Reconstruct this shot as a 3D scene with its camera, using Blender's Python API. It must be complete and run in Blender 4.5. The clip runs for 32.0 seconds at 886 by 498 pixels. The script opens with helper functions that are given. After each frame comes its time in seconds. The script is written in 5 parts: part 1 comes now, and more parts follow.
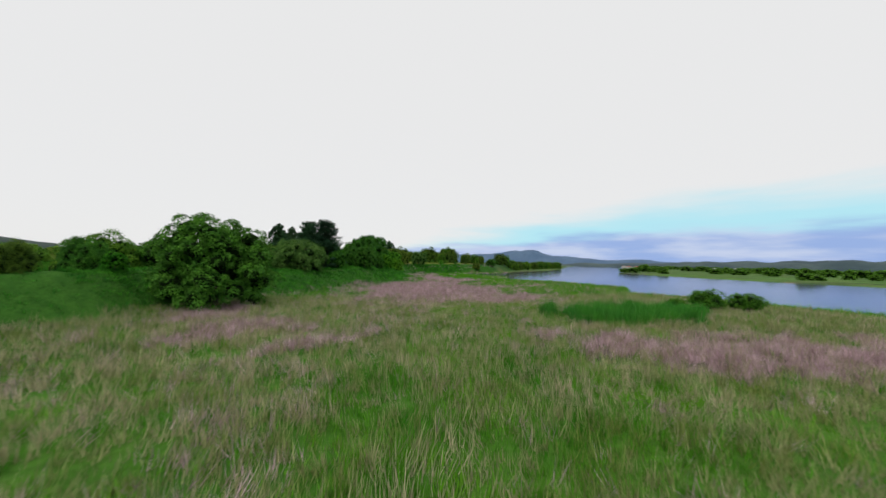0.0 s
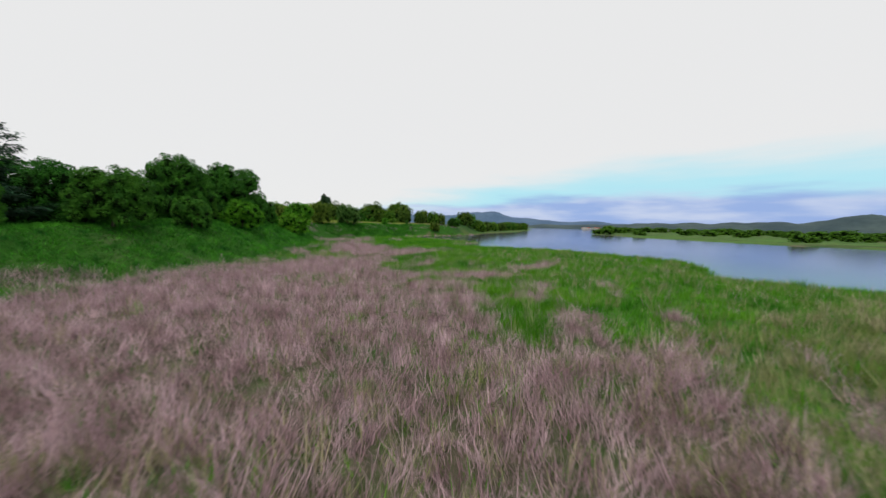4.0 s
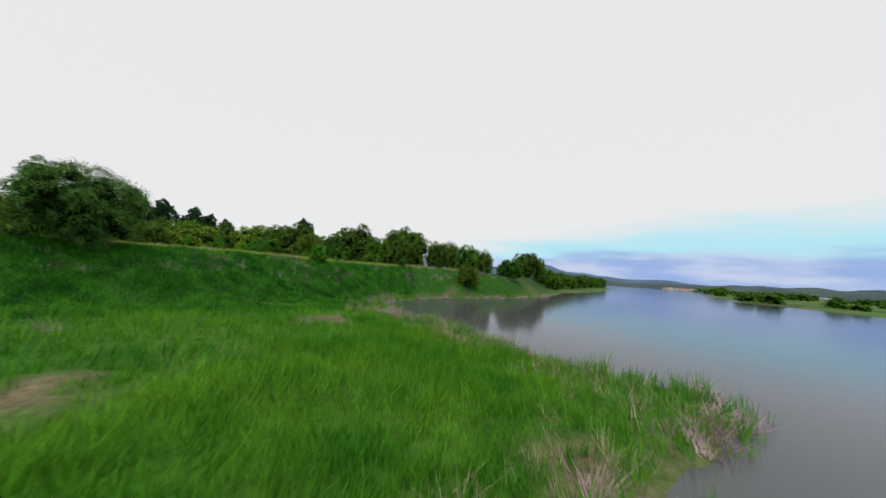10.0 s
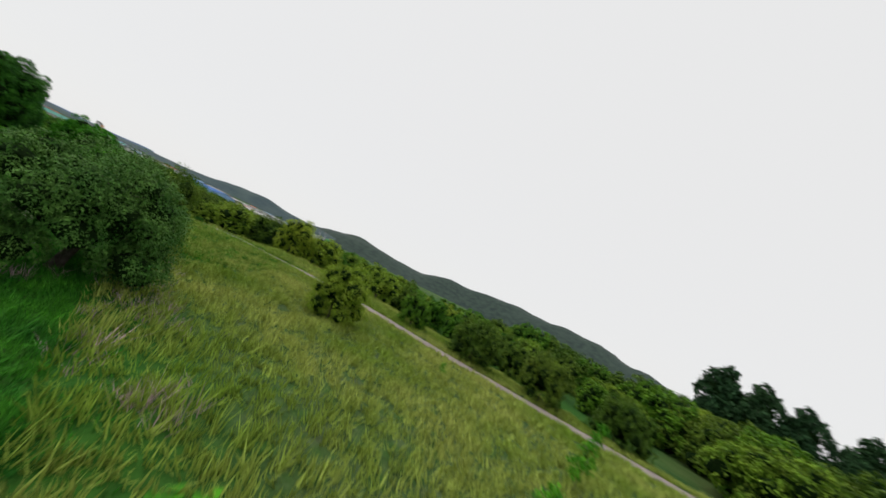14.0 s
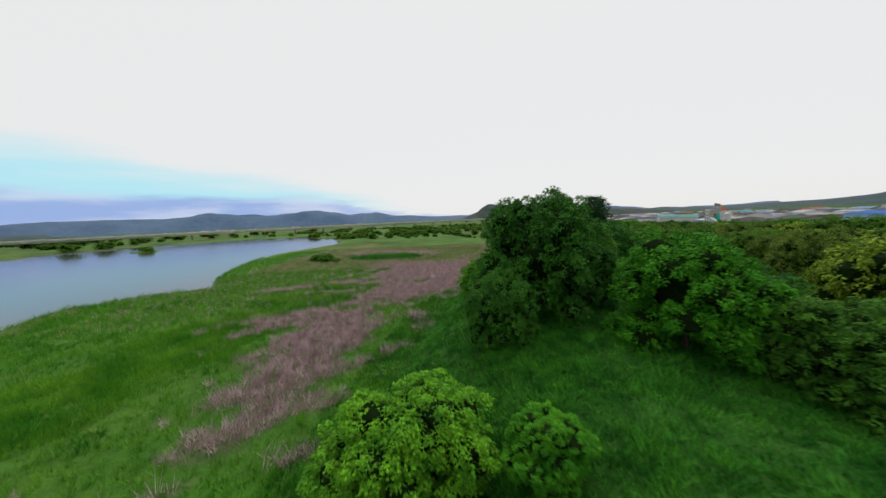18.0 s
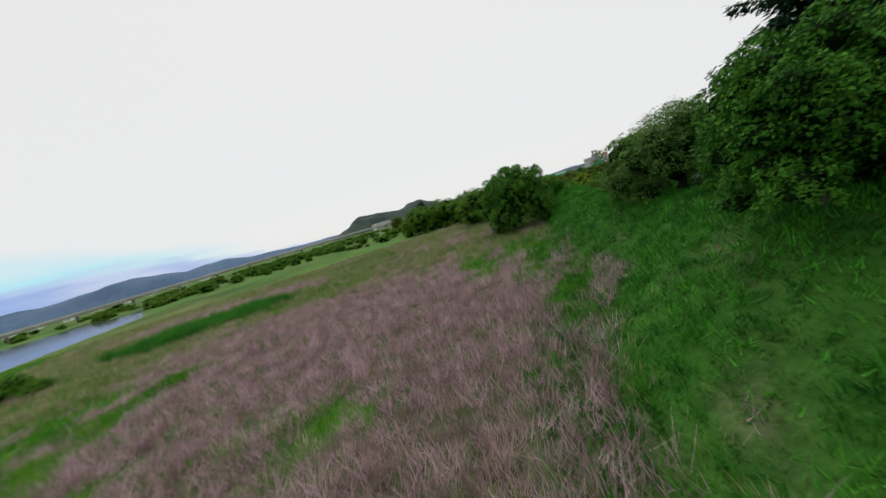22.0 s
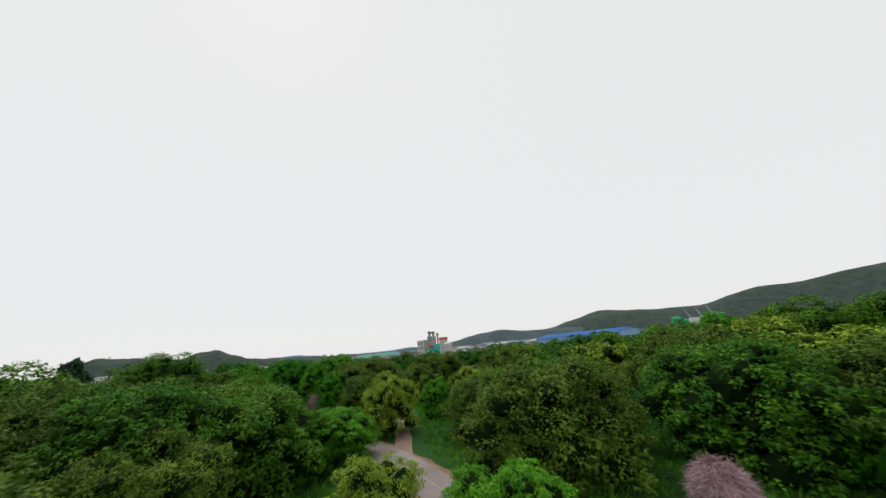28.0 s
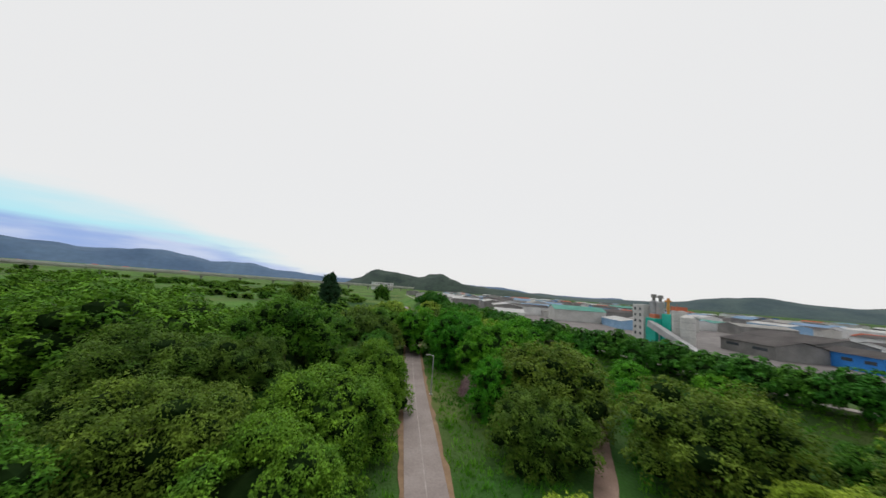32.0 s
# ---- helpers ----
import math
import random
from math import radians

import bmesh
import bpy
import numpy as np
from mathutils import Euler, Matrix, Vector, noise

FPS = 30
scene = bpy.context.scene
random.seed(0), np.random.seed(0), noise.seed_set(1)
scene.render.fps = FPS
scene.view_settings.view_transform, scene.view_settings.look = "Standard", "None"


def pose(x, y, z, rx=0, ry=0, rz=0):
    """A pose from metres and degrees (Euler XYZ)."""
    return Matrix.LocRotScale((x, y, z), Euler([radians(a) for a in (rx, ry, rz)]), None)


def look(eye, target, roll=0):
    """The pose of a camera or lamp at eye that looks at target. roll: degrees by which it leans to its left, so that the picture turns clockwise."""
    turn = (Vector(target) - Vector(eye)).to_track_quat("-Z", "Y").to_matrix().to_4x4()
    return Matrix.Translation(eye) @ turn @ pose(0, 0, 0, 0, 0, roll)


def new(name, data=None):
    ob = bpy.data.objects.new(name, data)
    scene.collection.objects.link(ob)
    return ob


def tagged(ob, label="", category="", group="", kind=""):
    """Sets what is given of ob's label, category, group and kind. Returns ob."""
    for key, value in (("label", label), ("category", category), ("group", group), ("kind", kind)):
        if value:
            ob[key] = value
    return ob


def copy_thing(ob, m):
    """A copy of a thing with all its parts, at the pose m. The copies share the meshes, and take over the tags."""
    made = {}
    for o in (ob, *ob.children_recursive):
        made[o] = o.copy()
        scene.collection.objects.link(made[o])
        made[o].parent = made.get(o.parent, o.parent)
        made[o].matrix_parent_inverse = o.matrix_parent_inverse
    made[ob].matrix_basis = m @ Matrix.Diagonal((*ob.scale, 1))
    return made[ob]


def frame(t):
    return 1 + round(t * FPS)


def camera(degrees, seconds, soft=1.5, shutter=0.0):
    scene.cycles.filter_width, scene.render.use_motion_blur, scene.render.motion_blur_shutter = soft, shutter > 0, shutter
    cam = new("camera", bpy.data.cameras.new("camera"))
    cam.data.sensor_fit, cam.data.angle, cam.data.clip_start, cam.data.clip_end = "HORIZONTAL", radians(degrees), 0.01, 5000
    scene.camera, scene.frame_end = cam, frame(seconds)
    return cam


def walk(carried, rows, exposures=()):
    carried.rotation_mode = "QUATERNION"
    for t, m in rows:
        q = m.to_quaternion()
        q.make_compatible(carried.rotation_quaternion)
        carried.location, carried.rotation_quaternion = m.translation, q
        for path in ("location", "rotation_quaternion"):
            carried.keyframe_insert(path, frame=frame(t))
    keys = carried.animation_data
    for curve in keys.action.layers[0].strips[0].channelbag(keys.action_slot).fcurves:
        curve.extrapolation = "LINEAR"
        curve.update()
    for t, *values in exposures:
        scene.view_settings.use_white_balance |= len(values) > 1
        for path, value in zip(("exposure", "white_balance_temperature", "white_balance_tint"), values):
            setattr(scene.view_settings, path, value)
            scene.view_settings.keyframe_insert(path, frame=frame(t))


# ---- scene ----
cam = camera(110.7, 32.0, shutter=0.2)
PATH = [
    (0, (-59.06, 17.44, 8.43), (-56.42, 27.08, 8.82), 1.5),
    (0.5, (-57.17, 24.7, 9.21), (-54.18, 34.24, 9.16), -0.2),
    (1, (-55.0, 31.3, 9.53), (-51.85, 40.79, 9.19), -0.4),
    (1.5, (-52.2, 37.32, 9.34), (-48.95, 46.75, 8.75), 0.5),
    (2, (-49.4, 42.96, 8.96), (-45.96, 52.32, 8.13), 0.8),
    (2.5, (-46.04, 48.63, 8.61), (-42.43, 57.89, 7.5), 0.9),
    (3, (-42.93, 54.3, 8.35), (-39.18, 63.49, 7.13), 0.8),
    (3.5, (-40.16, 60.26, 8.01), (-36.35, 69.44, 6.9), 1.0),
    (4, (-36.89, 67.54, 7.15), (-33.07, 76.74, 6.32), 1.6),
    (4.5, (-33.25, 75.7, 6.04), (-29.46, 84.94, 5.56), 2.2),
    (5, (-29.46, 84.31, 5.08), (-25.7, 93.57, 4.95), 2.7),
    (5.5, (-25.66, 93.09, 4.64), (-21.91, 102.36, 4.78), 2.7),
    (6, (-21.97, 101.82, 4.87), (-18.18, 111.07, 5.12), 1.9),
    (6.5, (-18.45, 110.09, 5.12), (-14.62, 119.33, 5.46), 0.7),
    (7, (-14.65, 118.15, 5.02), (-11.13, 127.49, 5.5), 0.8),
    (7.5, (-11.27, 125.45, 5.3), (-8.3, 134.99, 5.8), 2.2),
    (8, (-8.38, 132.3, 5.36), (-5.66, 141.91, 5.87), 2.5),
    (8.5, (-5.95, 139.01, 5.54), (-3.31, 148.64, 6.06), 2.2),
    (9, (-3.36, 145.78, 5.8), (-1.02, 155.48, 6.4), 3.9),
    (9.5, (-0.84, 152.13, 5.86), (1.29, 161.88, 6.54), 5.5),
    (10, (1.66, 158.22, 5.78), (3.94, 167.93, 6.52), 4.1),
    (10.5, (4.46, 166.09, 6.59), (6.71, 175.78, 7.56), 3.3),
    (11, (7.11, 173.66, 7.44), (8.31, 183.51, 8.7), 6.9),
    (11.5, (9.15, 180.85, 8.25), (8.50, 190.77, 9.31), 12.9),
    (12, (10.21, 187.39, 8.69), (7.92, 197.07, 9.76), 15.5),
    (12.5, (9.95, 194.6, 9.75), (5.05, 203.2, 11.0), 21.0),
    (13, (7.23, 201.87, 10.92), (-0.3, 208.33, 12.25), 26.9),
    (13.5, (2.0, 208.5, 11.45), (-7.2, 212.2, 12.85), 27.3),
    (14, (-7.3, 211.75, 13.81), (-17.21, 212.02, 15.17), 26.0),
    (14.5, (-17.22, 211.45, 16.53), (-26.69, 208.32, 17.31), 26.4),
    (15, (-26.78, 208.74, 18.31), (-34.84, 202.83, 18.5), 25.0),
    (15.5, (-34.68, 204.66, 18.17), (-41.0, 196.91, 18.06), 20.5),
    (16, (-39.91, 200.1, 16.15), (-44.83, 191.41, 16.01), 11.7),
    (16.5, (-43.88, 194.97, 16.08), (-46.13, 185.22, 16.04), 12.8),
    (17, (-46.93, 188.42, 17.25), (-46.15, 178.45, 17.0), 15.6),
    (17.5, (-46.22, 181.21, 17.3), (-44.83, 171.32, 16.69), 9.8),
    (18, (-44.43, 173.51, 16.0), (-44.35, 163.56, 15.0), -2.5),
    (18.5, (-43.46, 166.2, 15.18), (-42.92, 156.27, 14.2), -3.5),
    (19, (-42.36, 159.34, 14.57), (-41.53, 149.43, 13.46), -2.5),
    (19.5, (-41.47, 152.22, 13.66), (-40.8, 142.31, 12.46), -4.4),
    (20, (-40.5, 145.36, 12.8), (-40.1, 135.43, 11.66), -5.3),
    (20.5, (-39.44, 137.53, 11.71), (-39.63, 127.61, 10.49), -7.5),
    (21, (-39.6, 130.22, 11.03), (-40.49, 120.34, 9.74), -9.1),
    (21.5, (-39.93, 123.37, 10.21), (-42.07, 113.68, 8.92), -12.6),
    (22, (-40.75, 117.28, 9.62), (-44.44, 108.08, 8.32), -16.3),
    (22.5, (-42.57, 110.93, 8.67), (-48.19, 102.73, 7.62), -19.9),
    (23, (-45.68, 104.86, 7.91), (-53.35, 98.49, 7.19), -23.7),
    (23.5, (-49.74, 99.58, 7.5), (-58.48, 94.75, 6.92), -22.4),
    (24, (-54.68, 95.59, 7.25), (-63.84, 91.61, 6.86), -17.3),
    (24.5, (-59.6, 92.19, 7.33), (-68.75, 88.17, 7.6), -7.1),
    (25, (-66.06, 89.02, 7.75), (-75.09, 84.77, 8.23), -1.2),
    (25.5, (-73.53, 85.86, 8.1), (-82.39, 81.25, 8.57), 1.5),
    (26, (-81.28, 82.32, 8.0), (-89.91, 77.3, 8.53), 1.9),
    (26.5, (-88.69, 78.01, 7.54), (-97.06, 72.62, 8.45), 1.1),
    (27, (-95.3, 72.8, 7.38), (-103.36, 67.17, 9.21), 0.0),
    (27.5, (-101.06, 67.45, 8.33), (-108.98, 61.97, 11.02), -2.4),
    (28, (-105.5, 63.87, 9.95), (-113.28, 58.38, 12.98), -5.8),
    (28.5, (-108.15, 61.78, 10.99), (-115.83, 56.14, 14.01), -7.2),
    (29, (-109.68, 60.48, 11.37), (-117.38, 54.78, 14.22), -6.2),
    (29.5, (-110.58, 59.59, 11.4), (-118.35, 53.91, 14.11), -5.4),
    (30, (-112.25, 58.41, 12.12), (-119.82, 52.18, 14.08), -3.1),
    (30.5, (-114.96, 56.37, 12.85), (-121.56, 48.99, 14.27), 1.9),
    (31, (-118.22, 53.3, 13.36), (-123.6, 44.98, 14.66), 5.1),
    (31.5, (-120.99, 49.52, 14.02), (-125.31, 40.59, 15.29), 4.6),
    (32, (-123.09, 45.22, 14.62), (-126.06, 35.75, 15.88), 4.3),
]
walk(cam, [(t, look(eye, target, roll)) for t, eye, target, roll in PATH])

# ---- light ----
SUN_EL, SUN_AZ = radians(58), radians(200)
world = bpy.data.worlds.new("overcast_sky")
scene.world = world
world.use_nodes = True
wn, wl = world.node_tree.nodes, world.node_tree.links
wn.clear()


def wnode(kind, **kw):
    n = wn.new(kind)
    for k, v in kw.items():
        if k == "operation":
            n.operation = v
        elif k == "blend_type":
            n.blend_type = v
        elif k == "interpolation_type":
            n.interpolation_type = v
    return n


def wmath(op, a, b=None, clamp=False):
    n = wnode("ShaderNodeMath", operation=op)
    n.use_clamp = clamp
    for i, v in enumerate((a, b)):
        if v is None:
            continue
        if isinstance(v, (int, float)):
            n.inputs[i].default_value = v
        else:
            wl.new(v, n.inputs[i])
    return n.outputs[0]


def wsmooth(v, lo, hi):
    n = wnode("ShaderNodeMapRange", interpolation_type="SMOOTHSTEP")
    wl.new(v, n.inputs[0])
    for i, x in ((1, lo), (2, hi)):
        if isinstance(x, (int, float)):
            n.inputs[i].default_value = x
        else:
            wl.new(x, n.inputs[i])
    return n.outputs[0]


def wmix(f, a, b):
    n = wn.new("ShaderNodeMix")
    n.data_type = "RGBA"
    wl.new(f, n.inputs[0])
    for i, v in ((6, a), (7, b)):
        if isinstance(v, tuple):
            n.inputs[i].default_value = (*v, 1)
        else:
            wl.new(v, n.inputs[i])
    return n.outputs[2]


tc = wn.new("ShaderNodeTexCoord")
sep = wn.new("ShaderNodeSeparateXYZ")
wl.new(tc.outputs["Generated"], sep.inputs[0])
stretch = wn.new("ShaderNodeMapping")
stretch.inputs["Scale"].default_value = (2.2, 2.2, 16.0)
wl.new(tc.outputs["Generated"], stretch.inputs[0])
wnoise = wn.new("ShaderNodeTexNoise")
wnoise.inputs["Scale"].default_value = 1.6
wnoise.inputs["Detail"].default_value = 5
wl.new(stretch.outputs[0], wnoise.inputs["Vector"])
east = wsmooth(sep.outputs[0], -0.25, 0.95)
wob = wmath("MULTIPLY", wmath("SUBTRACT", wnoise.outputs["Fac"], 0.5), 0.10)
elev = wmath("ADD", sep.outputs[2], wob)
low_top = wmath("ADD", wmath("MULTIPLY", east, 0.075), 0.018)
high_top = wmath("ADD", wmath("MULTIPLY", east, 0.19), 0.012)
low = wmath("SUBTRACT", 1.0, wsmooth(elev, wmath("MULTIPLY", low_top, 0.72), wmath("MULTIPLY", low_top, 1.25)))
high = wmath("SUBTRACT", 1.0, wsmooth(elev, wmath("MULTIPLY", high_top, 0.55), wmath("MULTIPLY", high_top, 1.1)))
low = wmath("MULTIPLY", low, wsmooth(east, 0.02, 0.25))
high = wmath("MULTIPLY", high, wsmooth(east, 0.05, 0.75))
sky_col = wmix(high, (0.83, 0.83, 0.83), (0.46, 0.80, 0.90))
wisp = wn.new("ShaderNodeTexNoise")
wisp.inputs["Scale"].default_value, wisp.inputs["Detail"].default_value = 2.6, 7
wisp_map = wn.new("ShaderNodeMapping")
wisp_map.inputs["Scale"].default_value = (1.6, 1.6, 9.0)
wl.new(tc.outputs["Generated"], wisp_map.inputs[0])
wl.new(wisp_map.outputs[0], wisp.inputs["Vector"])
cloud_low = wmix(wsmooth(wisp.outputs["Fac"], 0.38, 0.66), (0.31, 0.44, 0.77), (0.56, 0.64, 0.84))
sky_col = wmix(low, sky_col, cloud_low)
sky = wn.new("ShaderNodeTexSky")
sky.sky_type = "NISHITA"
sky.sun_disc = False
sky.sun_elevation, sky.sun_rotation = SUN_EL, SUN_AZ
bg_cloud, bg_sky, add, wout = wn.new("ShaderNodeBackground"), wn.new("ShaderNodeBackground"), wn.new("ShaderNodeAddShader"), wn.new("ShaderNodeOutputWorld")
wl.new(sky_col, bg_cloud.inputs[0])
bg_cloud.inputs[1].default_value = 0.97
wl.new(sky.outputs[0], bg_sky.inputs[0])
bg_sky.inputs[1].default_value = 0.004
wl.new(bg_cloud.outputs[0], add.inputs[0])
wl.new(bg_sky.outputs[0], add.inputs[1])
wl.new(add.outputs[0], wout.inputs[0])

sun = new("sun", bpy.data.lights.new("sun", "SUN"))
sun.data.energy, sun.data.angle, sun.data.color = 1.5, radians(40), (1.0, 0.97, 0.92)
sun.matrix_world = look((60 * math.sin(SUN_AZ), 60 * math.cos(SUN_AZ), 110), (0, 0, 0))


# ---- materials ----
def material(name, base, rough=0.8, vary=None, scale=1.0, bump=0.0, bump_scale=None, island=0.0, translucent=0.0, metal=0.0, spec=0.3, detail=4, fine=None, emit=0.0):
    """Two-scale noise colour, optional island variation, bump and leaf translucency."""
    m = bpy.data.materials.new(name)
    m.use_nodes = True
    n, l = m.node_tree.nodes, m.node_tree.links
    p = n["Principled BSDF"]
    p.inputs["Roughness"].default_value = rough
    p.inputs["Metallic"].default_value = metal
    p.inputs["Specular IOR Level"].default_value = spec
    geo = n.new("ShaderNodeNewGeometry")
    big = n.new("ShaderNodeTexNoise")
    big.inputs["Scale"].default_value = scale
    big.inputs["Detail"].default_value = detail
    l.new(geo.outputs["Position"], big.inputs["Vector"])
    ramp = n.new("ShaderNodeValToRGB")
    ramp.color_ramp.elements[0].position, ramp.color_ramp.elements[1].position = 0.32, 0.68
    ramp.color_ramp.elements[0].color = (*base, 1)
    ramp.color_ramp.elements[1].color = (*(vary or tuple(min(1, c * 1.35) for c in base)), 1)
    l.new(big.outputs["Fac"], ramp.inputs[0])
    colour = ramp.outputs[0]
    small = n.new("ShaderNodeTexNoise")
    small.inputs["Scale"].default_value = fine or scale * 14
    small.inputs["Detail"].default_value = 3
    l.new(geo.outputs["Position"], small.inputs["Vector"])
    hsv = n.new("ShaderNodeHueSaturation")
    l.new(colour, hsv.inputs["Color"])
    v = n.new("ShaderNodeMapRange")
    v.inputs[3].default_value, v.inputs[4].default_value = 0.72, 1.28
    l.new(small.outputs["Fac"], v.inputs[0])
    value = v.outputs[0]
    if island:
        r = n.new("ShaderNodeMapRange")
        r.inputs[3].default_value, r.inputs[4].default_value = 1 - island, 1 + island
        l.new(geo.outputs["Random Per Island"], r.inputs[0])
        mul = n.new("ShaderNodeMath")
        mul.operation = "MULTIPLY"
        l.new(value, mul.inputs[0])
        l.new(r.outputs[0], mul.inputs[1])
        value = mul.outputs[0]
    if translucent:
        info, hue = n.new("ShaderNodeObjectInfo"), n.new("ShaderNodeMapRange")
        l.new(info.outputs["Random"], hue.inputs[0])
        hue.inputs[3].default_value, hue.inputs[4].default_value = 0.488, 0.512
        l.new(hue.outputs[0], hsv.inputs["Hue"])
        tone, mul2 = n.new("ShaderNodeMapRange"), n.new("ShaderNodeMath")
        l.new(info.outputs["Random"], tone.inputs[0])
        tone.inputs[3].default_value, tone.inputs[4].default_value = 1.14, 0.86
        mul2.operation = "MULTIPLY"
        l.new(value, mul2.inputs[0])
        l.new(tone.outputs[0], mul2.inputs[1])
        value = mul2.outputs[0]
    l.new(value, hsv.inputs["Value"])
    l.new(hsv.outputs[0], p.inputs["Base Color"])
    if bump:
        b = n.new("ShaderNodeBump")
        b.inputs["Strength"].default_value = bump
        b.inputs["Distance"].default_value = 0.05
        t = small
        if bump_scale:
            t = n.new("ShaderNodeTexNoise")
            t.inputs["Scale"].default_value = bump_scale
            t.inputs["Detail"].default_value = 4
            l.new(geo.outputs["Position"], t.inputs["Vector"])
        l.new(t.outputs["Fac"], b.inputs["Height"])
        l.new(b.outputs[0], p.inputs["Normal"])
    if translucent:
        tr, mx = n.new("ShaderNodeBsdfTranslucent"), n.new("ShaderNodeMixShader")
        l.new(hsv.outputs[0], tr.inputs[0])
        mx.inputs[0].default_value = translucent
        l.new(p.outputs[0], mx.inputs[1])
        l.new(tr.outputs[0], mx.inputs[2])
        l.new(mx.outputs[0], n["Material Output"].inputs[0])
    return m


